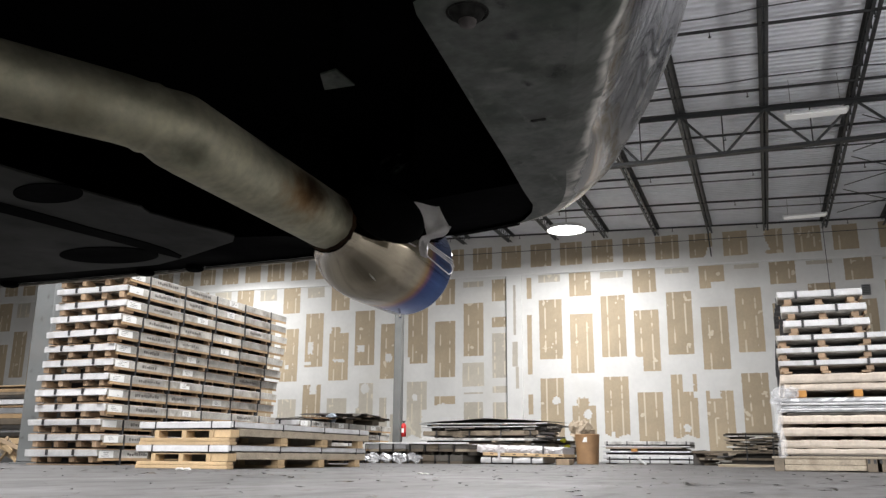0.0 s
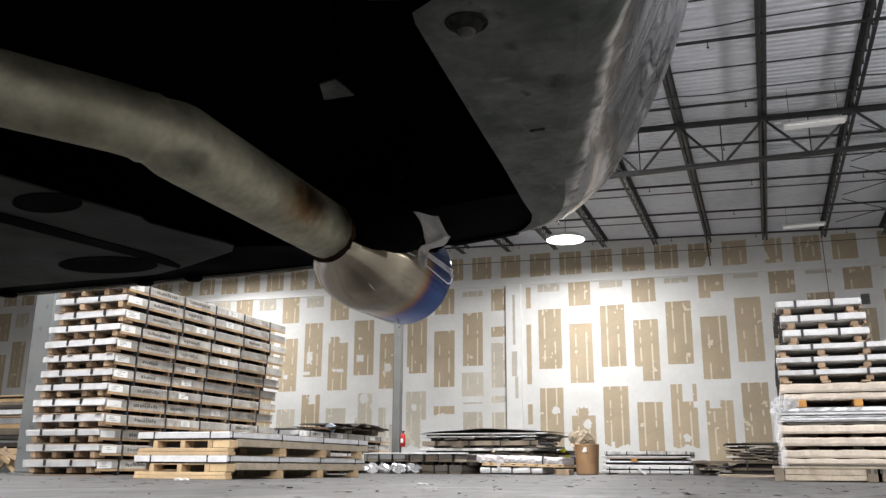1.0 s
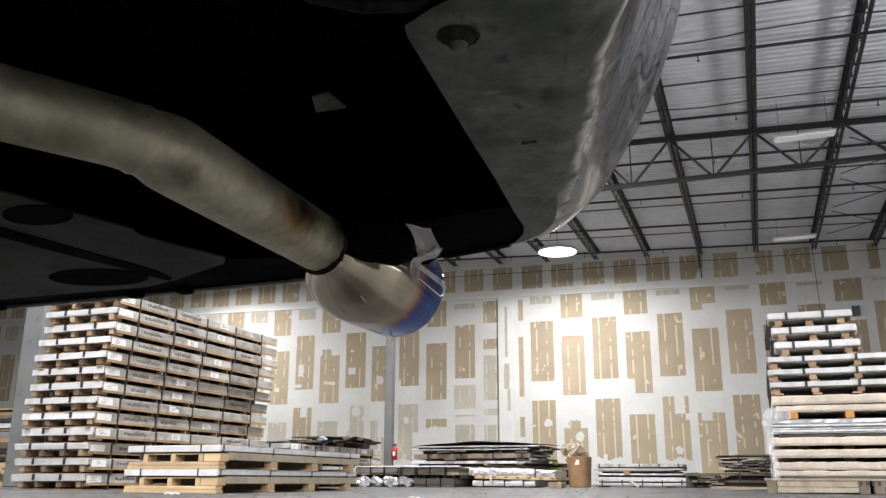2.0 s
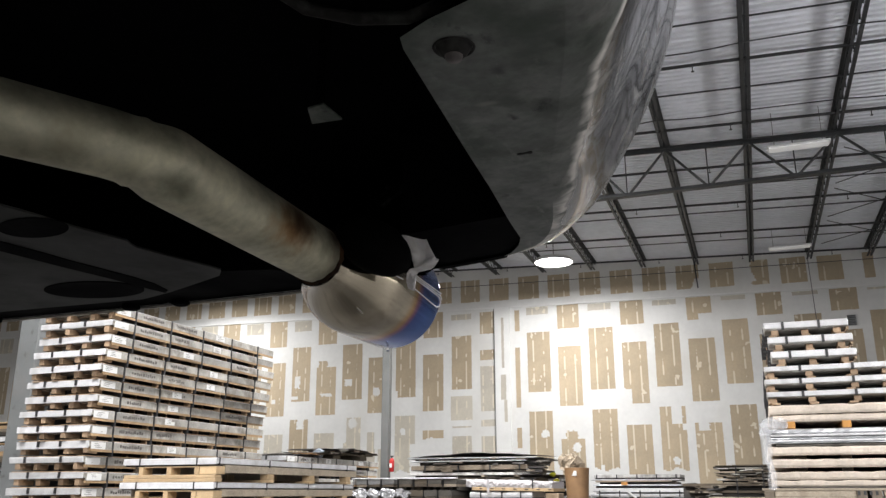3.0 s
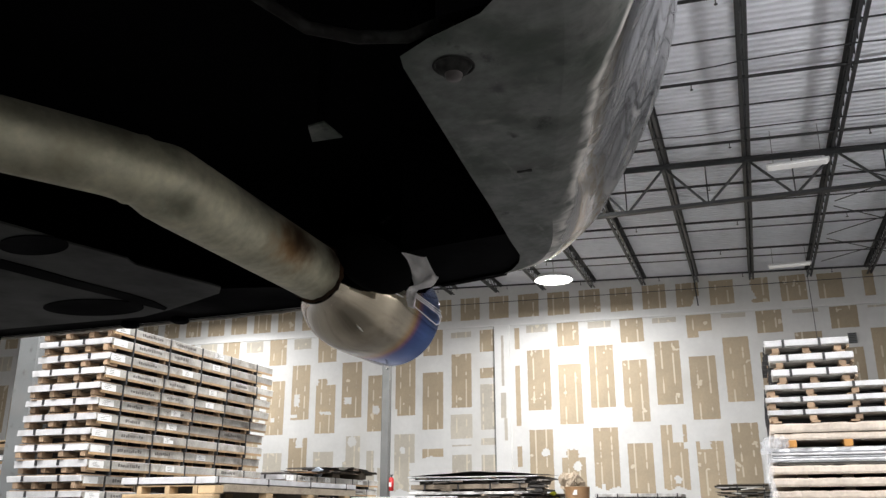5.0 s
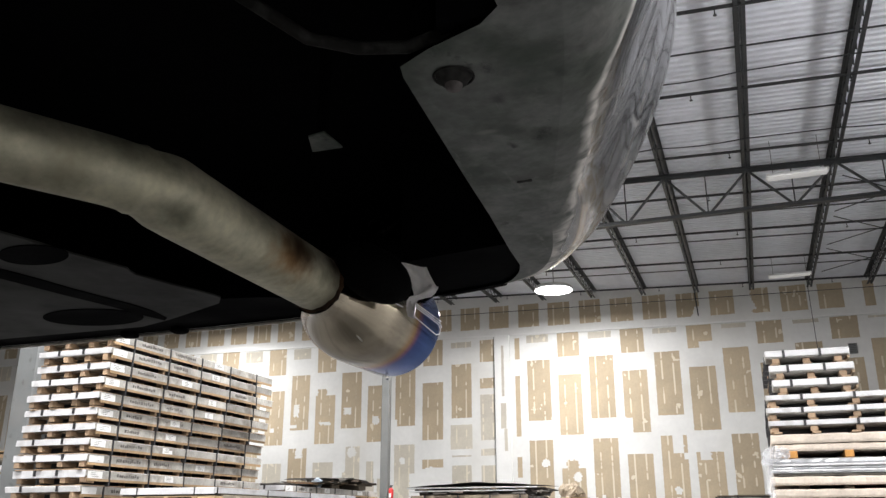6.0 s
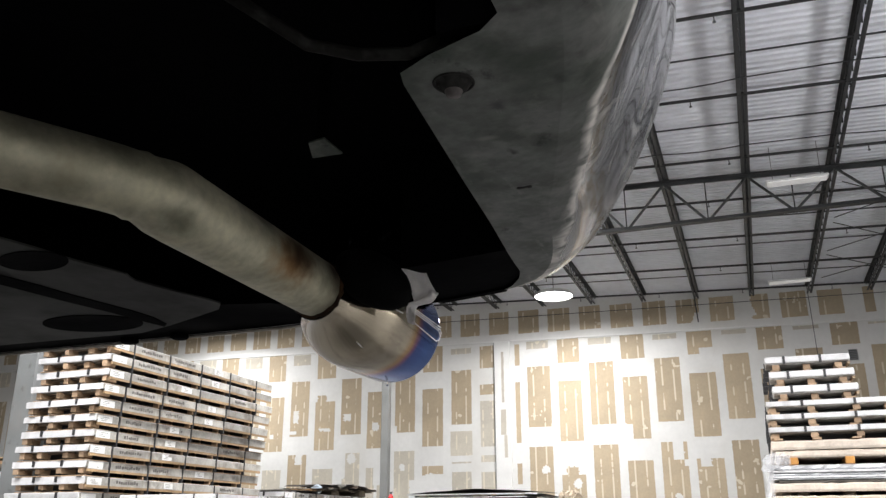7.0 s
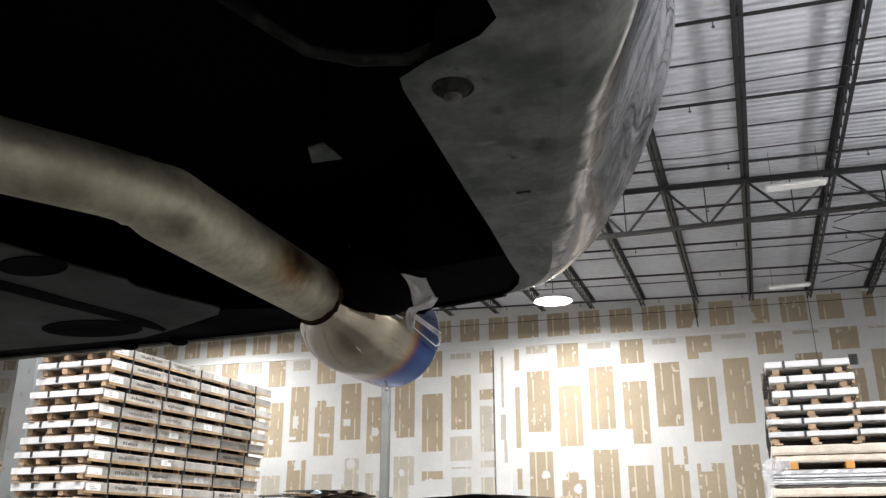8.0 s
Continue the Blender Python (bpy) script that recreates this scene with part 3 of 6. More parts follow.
def build_cross_lines():
    """Sprinkler branch pipes with hanging heads, and the thin joist bridging between them."""
    k = 0
    for y in (-20.0, -14.0, -8.0, -2.0, 3.7, 6.65, 9.6, 12.5, 15.4, 18.45, 21.1, 24.1, 27.05, 30.0):
        t = thing("sprinkler_pipe", (0, y, 0), "black sprinkler branch pipe with small hanging heads", "pipe", "sprinkler pipes")
        bm = bmesh.new()
        rod(bm, (JOIST_X[0], 0, roof_z(JOIST_X[0]) + 0.02), (JOIST_X[-1], 0, roof_z(JOIST_X[-1]) + 0.02), 0.034, 8)
        part("pipe", bm, M["steel_pipe"], t)
        x = -29.0 + (k % 2) * 0.6
        while x < 15:
            z = roof_z(x) + 0.02
            bm = bmesh.new()
            rod(bm, (x, 0, z), (x, 0, z - 0.13), 0.011, 5)
            rod(bm, (x, 0, z - 0.13), (x, 0, z - 0.145), 0.03, 6)
            part("sprinkler_head", bm, M["steel_dark"], t)
            x += 2.85
        k += 1
    for y in (-17.0, -11.0, -5.0, 1.0, 8.1, 11.0, 13.85, 16.65, 22.6, 24.9, 28.0):
        bm = bmesh.new()
        rod(bm, (JOIST_X[0], 0, roof_z(JOIST_X[0]) + 0.03), (JOIST_X[-1], 0, roof_z(JOIST_X[-1]) + 0.03), 0.019, 5)
        single("joist_bridging", bm, M["steel_dark"], "thin dark steel bridging angle between roof joists", "bridging", "structure", (0, y, 0), "joist bridging")
    for y0, y1 in ((15.05, 14.25), (17.85, 17.5)):
        bm = bmesh.new()
        for k in range(-4, 5):
            # clipped at each joist, sagging a little between
            xa, xb = 0.45 + 1.9 * k, 0.45 + 1.9 * (k + 1)
            ya, yb = [y0 + (y1 - y0) * (x + 8) / 17 for x in (xa, xb)]
            pts = [(xa + (xb - xa) * f, ya + (yb - ya) * f, roof_z(xa + (xb - xa) * f) - 0.03 - 0.05 * math.sin(math.pi * f) * (k % 3 != 0)) for f in (0, 0.25, 0.5, 0.75, 1)]
            for p, q in zip(pts, pts[1:]):
                rod(bm, p, q, 0.014, 5)
        single("electric_conduit", bm, M["steel_dark"], "thin electric conduit hung below the joists", "conduit", "structure")
    for x in (2.6, 5.2):
        bm = bmesh.new()
        for y in (20.6, 23.6, 26.6):
            rod(bm, (x, y, roof_z(x) + 0.05), (x + 2.6, y + 2.6, roof_z(x + 2.6) + 0.05), 0.014, 5)
            rod(bm, (x + 2.6, y, roof_z(x + 2.6) + 0.05), (x, y + 2.6, roof_z(x) + 0.05), 0.014, 5)
        single("roof_bracing", bm, M["steel_dark"], "crossed thin steel bracing rods under the roof", "bracing", "structure")


def build_lamp(x, y, share_of_power, beam=180):
    z = roof_z(x) - 0.50
    t = thing("high_bay_lamp", (x, y, z), "lit white high-bay lamp hung from the roof", "lamp", "high-bay lamps")
    bm = bmesh.new()
    lathe(bm, [(-0.06, 0.675), (-0.06, 0.655), (0.03, 0.640), (0.05, 0.0), (0.09, 0.0), (0.09, 0.20), (0.075, 0.60), (0.04, 0.66)], 40, "z")
    part("housing", bm, M["fixture"], t)
    bm = bmesh.new()
    lathe(bm, [(0.02, 0.0), (0.02, 0.60), (-0.03, 0.59), (-0.065, 0.50), (-0.09, 0.32), (-0.10, 0.0)], 40, "z")
    part("diffuser", bm, M["glow"], t, "glowing white diffuser")
    bm = bmesh.new()
    rod(bm, (0, 0, 0.09), (0, 0, 0.92), 0.012, 6)
    part("hanger", bm, M["steel_dark"], t)
    la = bpy.data.lights.new("high_bay_light", "AREA")
    la.shape, la.size, la.energy, la.color = "DISK", 1.2, LAMP_WATTS * share_of_power, LAMP_COLOUR
    la.spread = radians(beam)
    lo = new("high_bay_light", la)
    lo.location = (x, y, z - 0.105)
    if y > 27:
        # the bulging diffuser also throws light sideways onto the wall close by
        # up to the cut-off of its rim
        lb = bpy.data.lights.new("diffuser_light", "SPOT")
        lb.spot_size, lb.spot_blend = radians(165), 0.07
        lb.shadow_soft_size, lb.energy, lb.color = 0.03, LAMP_WATTS * share_of_power * 0.30, LAMP_COLOUR
        new("diffuser_light", lb).location = (x, y, z - 0.15)


def build_work_light(x, y, h):
    """A tripod floodlight aimed at the roof; it draws the joists' shadows on the deck."""
    t = thing("work_light", (x, y, 0), "tripod work light aimed up at the roof", "work light")
    bm = bmesh.new()
    rod(bm, (0, 0, 0.5), (0, 0, h - 0.12), 0.022, 10)
    part("mast", bm, M["steel_dark"], t)
    for k in range(3):
        a = 2.1 * k
        bm = bmesh.new()
        rod(bm, (0, 0, 0.75), (0.45 * math.cos(a), 0.45 * math.sin(a), 0.012), 0.014, 8)
        part("leg", bm, M["steel_dark"], t)
    bm = bmesh.new()
    lathe(bm, [(-0.12, 0.0), (-0.12, 0.08), (-0.04, 0.19), (0.0, 0.20), (0.0, 0.185), (-0.03, 0.0)], 32, "z")
    part("head", bm, M["fixture"], t).location = (0, 0, h)
    la = bpy.data.lights.new("work_light_beam", "AREA")
    la.shape, la.size, la.energy, la.color = "DISK", 0.34, 950.0, (0.96, 0.97, 1.0)
    lo = new("work_light_beam", la)
    lo.location, lo.rotation_euler = (x, y, h + 0.01), (math.pi, 0, 0)


def build_off_lamp(x, y, z):
    t = thing("strip_lamp", (x, y, z), "dimmed long white strip lamp under the roof", "lamp", "strip lamps")
    part("housing", boxes([(-0.66, 0.66, -0.15, 0.15, 0.0, 0.05)], bevel=0.02), M["fixture"], t)
    part("diffuser", boxes([(-0.62, 0.62, -0.14, 0.14, -0.035, -0.002)], bevel=0.01), M["glow_dim"], t, "faintly glowing diffuser")
    for sx in (-0.5, 0.5):
        bm = bmesh.new()
        rod(bm, (sx, 0, 0.05), (sx, 0, roof_z(x) + 0.40 - z), 0.006, 5)
        part("hanger", bm, M["steel_dark"], t)


def build_column(x, y, w, h, paint="column"):
    t = thing("steel_column", (x, y, 0), "grey painted square steel column with scuffs", "column", "roof columns", "structure")
    part("shaft", boxes([(-w / 2, w / 2, -w / 2, w / 2, 0.02, h)], bevel=min(0.02, w * 0.08)), M[paint], t)
    part("base_plate", boxes([(-w / 2 - 0.06, w / 2 + 0.06, -w / 2 - 0.06, w / 2 + 0.06, 0.0, 0.02)], bevel=0.004), M["column"], t)


# ---- stacks of sheet goods ----
def side_label(t, x, y0, y1, z0, z1, rnd):
    """A white paper label on a pack's long side with lines of print too small to read."""
    lab = part("label", boxes([(x, x + 0.003, y0, y1, z0, z1)], jag=0.003), M["label"], t, "white paper label")
    for k in range(3):
        z = z0 + (z1 - z0) * (0.24 + 0.25 * k)
        a = y0 + (y1 - y0) * rnd.uniform(0.15, 0.3)
        part("print_line", boxes([(x + 0.0035, x + 0.0045, a, a + (y1 - y0) * rnd.uniform(0.25, 0.55), z, z + 0.005)]), M["ink"], lab, "line of grey print")


def build_pack(w, length, h_sheet, label, blocks=4, side="board_grey", board="wood", seed=0, marks=True, skid=0.088, drop=0.0, slot=0, cap="wrap_white"):
    """A strapped bundle of sheets on a block skid. Front end at local y 0, base at z 0."""
    rnd = random.Random(seed)
    t = thing("sheet_pack", (0, 0, 0), label, "sheet pack", "strapped sheet packs")
    z1, z2 = (0.022 if skid < 0.089 else 0.012), skid
    zs = z2 - drop  # the side boards hang below the sheets
    h = z2 + h_sheet
    straps = [0.45 + i * (length - 1.0) / 4 for i in range(5)]
    xs = [-w / 2 + 0.10 + i * (w - 0.20) / (blocks - 1) for i in range(blocks)]
    bw = bmesh.new()
    box(bw, -0.05, 0.05, 0.01, length, 0.0, z1)
    me = mesh_of("bottom_board", bw, M[board])
    for i, x in enumerate(xs):
        share("bottom_board", me, t, (x, rnd.uniform(-0.015, 0.015), 0))
    bb = bmesh.new()
    box(bb, -0.048, 0.048, -0.05, 0.05, z1 + 0.001, z2 - 0.003, bevel=0.004)
    me = mesh_of("block", bb, M[board])
    bb = bmesh.new()
    box(bb, -0.043, 0.043, 0.0, 0.26, z1 + (0.001 if skid < 0.089 else 0.022), z2 - 0.003, bevel=0.004)
    front = mesh_of("block", bb, M[board])
    if drop:
        part("front_board", boxes([(-w / 2 + rnd.uniform(0.0, 0.1), w / 2 - rnd.uniform(0.0, 0.1), 0.10 + rnd.uniform(0, 0.05), 0.20, z2 - 0.028, z2 - 0.004)], bevel=0.003, jag=0.006), M["wood_grey"], t)
        part("front_board", boxes([(-w / 2 + rnd.uniform(0.0, 0.15), w / 2 - rnd.uniform(0.0, 0.15), 0.02 + rnd.uniform(0, 0.05), 0.14, 0.0, z1)], jag=0.004), M[board], t)
        slim = bmesh.new()
        box(slim, -0.036, 0.036, 0.0, 0.2, z1 + 0.022, z2 - 0.004, bevel=0.005, jag=0.006)
        slim = mesh_of("block", slim, M[board])
    for k, x in enumerate(xs):
        share("block", slim if drop and k % 2 else front, t, (x + rnd.uniform(-0.05, 0.05), rnd.uniform(0.0, 0.05), 0), rnd.uniform(-0.12, 0.12))
        for y in straps[1:]:
            share("block", me, t, (x + rnd.uniform(-0.025, 0.025), y + rnd.uniform(-0.01, 0.01), 0))
    part("pack_core", boxes([(-w / 2, w / 2, 0.012, length - 0.012, z2, h - 0.006)], bevel=0.006), M[side], t)
    for i, (a, b) in enumerate(zip([0.02] + straps, straps + [length - 0.02])):
        part("side_panel", boxes([(w / 2 + 0.001, w / 2 + 0.008, a + 0.02, b - 0.02, zs + 0.004 + rnd.uniform(-0.004, 0.002), h - 0.007)], jag=0.003), M[side], t)
        part("edge_strip", boxes([(w / 2 - 0.02, w / 2 + 0.010, a + 0.02, b - 0.02, zs - 0.030, zs + 0.002)], jag=0.004), M["wood" if drop else "kraft"], t)
    part("end_cap", boxes([(-w / 2 - 0.003, w / 2 + 0.003, -0.006 + rnd.uniform(-0.006, 0.004), 0.010, z2 - 0.004 + rnd.uniform(-0.006, 0.008) + (0.25 * h_sheet if skid < 0.089 else -0.005), h - 0.003)], bevel=0.003, jag=0.009), M[cap], t, "white end of the sheet bundle" if cap == "wrap_white" else "grey end of the sheet bundle")
    part("top_sheet", boxes([(-w / 2 - 0.004, w / 2 + 0.004, -0.003, length, h - 0.006, h)], bevel=0.002), M["wrap_white"], t)
    for y in straps:
        part("strap", boxes([(-w / 2 - 0.012, w / 2 + 0.012, y - 0.012, y + 0.012, 0.002, h + 0.003)]), M["strap"], t, "dark steel strap")
    for f in (0.28, 0.68):
        x = -w / 2 + w * (f + rnd.uniform(-0.06, 0.06))
        part("strap", boxes([(x - 0.016, x + 0.016, -0.024, 0.02, z2 + 0.04 * h_sheet, h + 0.005)]), M["strap"], t, "dark steel strap")
    y = 0.03 + rnd.uniform(0, 0.03)
    side_label(t, w / 2 + 0.009, y, y + 0.27, zs + 0.006, h - 0.014, rnd)
    if marks:
        for i in range(1, 5):
            if i == slot or (slot == 0 and rnd.random() < 0.42):
                a = straps[i - 1] + rnd.uniform(0.22, 0.34)
                side_label(t, w / 2 + 0.009, a, a + rnd.uniform(0.20, 0.26), zs + 0.012, h - 0.016, rnd)
        for seg in {0, rnd.choice((0, 1, 3))}:
            a = straps[seg] + rnd.uniform(0.10, 0.16)
            for i in range(rnd.randint(7, 11)):
                d = rnd.uniform(0.022, 0.045)
                low = zs + rnd.uniform(0.030, 0.040)
                part("marking", boxes([(w / 2 + 0.0085, w / 2 + 0.0105, a, a + d, low, low + rnd.uniform(0.028, 0.046))], jag=0.002), M["ink"], t, "faded dark stencil marking")
                a += d + rnd.uniform(0.008, 0.018)
    return t, h


def build_left_stack():
    z, rnd = 0.0, random.Random(5)
    for i, slot in enumerate((3, 2, 3, 2, 3, 2, 2, 2, 3, 3, 2, 3, 3)):
        t, h = build_pack(1.25, 4.2, 0.076, "strapped grey sheet pack on a wooden skid, stacked high", 4, board="wood_red", seed=i + 3, skid=0.124, drop=0.034, slot=slot, cap="galv_pale" if i < 3 else "wrap_white")
        x = -9.06 + 0.0215 * i + rnd.uniform(-0.025, 0.025)
        t.matrix_basis = pose(x, 9.0 + rnd.uniform(-0.03, 0.03), z, 0, 0, rnd.uniform(-0.7, 0.7))
        z += h + 0.003


def build_back_stack():
    """A low stack of the same packs behind the tall one, with torn dark sheets on top."""
    z = 0.0
    for i in range(4):
        t, h = build_pack(1.25, 4.2, 0.076, "strapped grey sheet pack in a low stack", 4, board="wood_grey", seed=50 + i, skid=0.124, drop=0.034)
        t.matrix_basis = pose(-8.99 + (0.0, 0.04, -0.02, 0.0)[i], 14.0 + 0.03 * i, z)
        z += h + 0.003
    rnd = random.Random(77)
    for k in range(16):
        x0, y0 = -9.55 + rnd.uniform(0, 0.25), 14.3 + 3.3 * k / 16 + rnd.uniform(-0.1, 0.1)
        x1, y1 = -8.30 + rnd.uniform(-0.25, 0.12), y0 + rnd.uniform(0.5, 1.1)
        dz, bow = 0.01 + 0.19 * min(1, k / 9) * rnd.uniform(0.5, 1.1), rnd.uniform(-0.02, 0.07)
        bm = bmesh.new()
        rows = []
        for i in range(9):
            f = i / 8
            rows.append([bm.verts.new((x0 + (x1 - x0) * g + rnd.uniform(-0.05, 0.05), y0 + (y1 - y0) * f + rnd.uniform(-0.03, 0.03), z + dz + bow * math.sin(math.pi * f) + rnd.uniform(-0.018, 0.018))) for g in (0, 0.35, 0.7, 1)])
        for a, c in zip(rows, rows[1:]):
            for i in range(3):
                bm.faces.new((a[i], a[i + 1], c[i + 1], c[i]))
        bmesh.ops.solidify(bm, geom=bm.faces[:], thickness=0.015)
        single("torn_sheet", bm, M[("dark_sheet_gap", "board_dark", "dark_sheet_gap", "kraft", "wood_grey")[k % 5]], "bent torn dark sheet lying on stacked packs", "sheet", group="torn sheets")
    for k, y in enumerate((16.1, 17.4)):
        bm = bmesh.new()
        box(bm, -9.4, -8.42, y, y + 0.35, z + 0.0, z + 0.10 + 0.05 * k, bevel=0.01, jag=0.02)
        single("offcut_block", bm, M["wood_grey"], "grey offcut block on top of the packs", "block", group="offcut blocks")
    bm = bmesh.new()
    bmesh.ops.create_icosphere(bm, subdivisions=3, radius=0.10)
    for v in bm.verts:
        v.co = Vector((v.co.x, v.co.y * 1.2, v.co.z * 0.8)) + 0.06 * noise.noise_vector(v.co * 12)
    single("plastic_wad", bm, M["film_blue"], "crumpled bluish plastic film on the packs", "plastic film", at=(-8.5, 15.6, z + 0.09))


def build_pallet_pair():
    """Two long timber pallets of pale sheets stacked on the floor."""
    w, length = 1.20, 3.25
    z = 0.0
    for k in range(2):
        t = thing("loaded_pallet", (-5.95 + 0.02 * k, 7.6, z), "pale timber pallet carrying a flat stack of white sheets", "pallet", "loaded pallets", rz=(0.0, -0.5)[k])
        for z0, z1, dx in ((0.0, 0.036, 0.0), (0.038, 0.074, 0.012)):
            part("bottom_board", boxes([(-w / 2 + dx, w / 2 - dx, 0.0, 0.12, z0, z1)], bevel=0.004), M["wood_pale"], t)
        for y in (1.0, 1.95, 2.95):
            part("bottom_board", boxes([(-w / 2, w / 2, y, y + 0.14, 0.0, 0.03)], bevel=0.003), M["wood_pale"], t)
        bs = bmesh.new()
        box(bs, -0.028, 0.028, 0.0, 0.16, 0.075, 0.150, bevel=0.003)
        me = mesh_of("post", bs, M["wood_pale"])
        for x in (-w / 2 + 0.235, 0.0, w / 2 - 0.245):
            share("post", me, t, (x, 0.0, 0))
        bs = bmesh.new()
        box(bs, -0.05, 0.05, 0.0, 0.14, 0.031, 0.095, bevel=0.003)
        me = mesh_of("post", bs, M["wood_pale"])
        for x in (-w / 2 + 0.06, 0.0, w / 2 - 0.055):
            for y in (1.0, 1.95, 2.95):
                share("post", me, t, (x, y, 0))
        for x in (-w / 2 + 0.03, 0.0, w / 2 - 0.02):
            part("stringer", boxes([(x - 0.02, x + 0.02, 0.165 if x > 0.1 else 0.17, length, 0.096 if abs(x) > 0.1 else 0.031, 0.174)], bevel=0.004, jag=0.003), M["wood_worn"], t)
        part("corner_board", boxes([(w / 2 - 0.21, w / 2, 0.004, 0.16, 0.078, 0.160)], bevel=0.004), M["wood_pale"], t)
        part("deck_board", boxes([(-w / 2 + 0.21, w / 2 - 0.212, 0.002, 0.12, 0.151, 0.161)]), M["wood_pale"], t)
        # thin dark core draws the shadow gap below the sheets
        part("pack_core", boxes([(-w / 2 + 0.01, w / 2 - 0.012, 0.012, length, 0.176, 0.186)], bevel=0.004), M["board_dark"], t, "dark strip for the shadow gap under the sheet stack")
        part("sheet_edge", boxes([(w / 2 - 0.05, w / 2 + 0.003, 0.012, length, 0.187, 0.236)], bevel=0.003, jag=0.003), M["wrap_white"], t)
        part("sheet_edge", boxes([(-w / 2 - 0.003, w / 2 - 0.051, 0.012, length, 0.187, 0.236)], bevel=0.003), M["wrap_white"], t)
        part("end_cap", boxes([(-w / 2 - 0.004, w / 2 + 0.004, -0.008, 0.010, 0.176, 0.236)], bevel=0.003, jag=0.003), M["wrap_white"], t, "white wrapped end")
        part("top_sheet", boxes([(-w / 2 - 0.005, w / 2 + 0.005, -0.005, length, 0.237, 0.245)], bevel=0.002), M["wrap_white"], t)
        for x in (-0.38, 0.36):
            part("strap", boxes([(x - 0.008, x + 0.008, -0.012, 0.03, 0.165, 0.249)]), M["strap"], t)
        for i in range(4):
            y = 0.05 + i * 0.97
            part("strap", boxes([(-w / 2 - 0.008, w / 2 + 0.008, y - 0.008, y + 0.008, 0.165, 0.2485)]), M["strap"], t)
        z += 0.2465


def build_right_stack():
    Y = 11.5
    rnd = random.Random(3)
    t = thing("base_pallet", (0.98, Y, 0), "grey weathered wooden pallet under a tall stack", "pallet")
    for x0, x1 in ((-0.86, 0.06), (0.36, 1.1)):
        for z0, z1 in ((0.012, 0.072), (0.080, 0.150)):
            part("board", boxes([(x0, x1, rnd.uniform(0, 0.02), 0.1, z0, z1)], bevel=0.004, jag=0.004), M["wood_worn"], t)
    for x in (-0.92, 0.12, 0.28, 1.14):
        part("block", boxes([(x - 0.06, x + 0.055, -0.02, 2.9, 0.0, 0.15)], bevel=0.006), M["wood_grey"], t)
    # dark blocks on the face paint the shade of cut notches
    for k in range(4):
        part("notch_shade", boxes([(0.07 + 0.065 * k, 0.10 + 0.065 * k, -0.024, 0.05, 0.10, 0.149)]), M["strap"], t, "dark block for the shade in a notch")
    part("deck", boxes([(-1.0, 1.1, 0, 2.9, 0.152, 0.182)], bevel=0.004), M["wood_worn"], t)
    # the inset board_dark rows colour in the dark gaps between packs
    rows = [(0.184, 0.202, "board_dark", 0.2), (0.204, 0.279, "board_tan", 0.12), (0.284, 0.382, "board_tan", 0.12), (0.428, 0.532, "board_tan", 0.12), (0.578, 0.682, "board_tan", 0.10), (0.684, 0.716, "board_dark", 0.2), (0.718, 0.735, "galv", 0.11), (0.737, 0.768, "wrap_white", 0.13),
            (0.770, 0.798, "galv", 0.15), (0.800, 0.836, "wrap_white", 0.14), (0.838, 0.90, "galv", 0.10), (0.988, 1.075, "board_tan", 0.2), (1.08, 1.195, "board_tan", 0.16)]
    for i, (z0, z1, mat, x0) in enumerate(rows):
        bm = bmesh.new()
        rows_v = []
        for k in range(31):
            x = x0 + (2.0 - x0) * k / 30
            sag = (0.006 * math.sin(k * 0.8 + i * 2) + rnd.uniform(-0.006, 0.006)) * (1 if mat == "board_tan" else 0.25)
            y = Y + 0.01 + 0.012 * (i % 3) + rnd.uniform(-0.008, 0.008)
            rows_v.append([bm.verts.new(c) for c in ((x, y + 0.012, z0), (x, y, z0 + 0.25 * (z1 - z0) + sag * 0.5), (x, y + rnd.uniform(-0.004, 0.006), z0 + 0.75 * (z1 - z0) + sag * 0.5), (x, y + 0.014, z1 - 0.003 + min(0, sag)), (x, Y + 2.9, z1 - 0.003), (x, Y + 2.9, z0))])
        for a, c in zip(rows_v, rows_v[1:]):
            for k in range(6):
                bm.faces.new((a[k], a[(k + 1) % 6], c[(k + 1) % 6], c[k]))
        bm.faces.new(rows_v[0])
        bm.faces.new(rows_v[-1][::-1])
        single("wrapped_pack", bm, M[mat], {"board_tan": "flat sheet pack wrapped in tan paper", "wrap_white": "thin white sheet pack with bright edges", "galv": "thin bare galvanised sheet pack", "board_dark": "thin dark layer for the shaded gap between packs"}[mat], "sheet pack", group="wrapped packs")
    for z0, z1, mat, nm in ((0.382, 0.426, "wood_grey", "runner"), (0.532, 0.576, "wood_grey", "runner"), (0.90, 0.986, "orange", "orange")):
        for x in ((0.40, 1.04, 1.8) if nm == "orange" else (0.48, 1.0, 1.6)):
            hw = 0.05 if nm == "orange" else 0.065
            single("spacer_block", boxes([(x - hw, x + hw, Y + (0.04 if nm == "orange" else 0.25), Y + 2.7, z0 + 0.002, z1 + 0.001)], bevel=0.004), M[mat], "%s spacer block between bundles" % ("orange painted" if nm == "orange" else "dark wooden"), "block", group="spacer blocks")
    film = thing("stretch_film", (0.1, Y, 0.1), "crumpled clear stretch film round the stack corner", "plastic film")
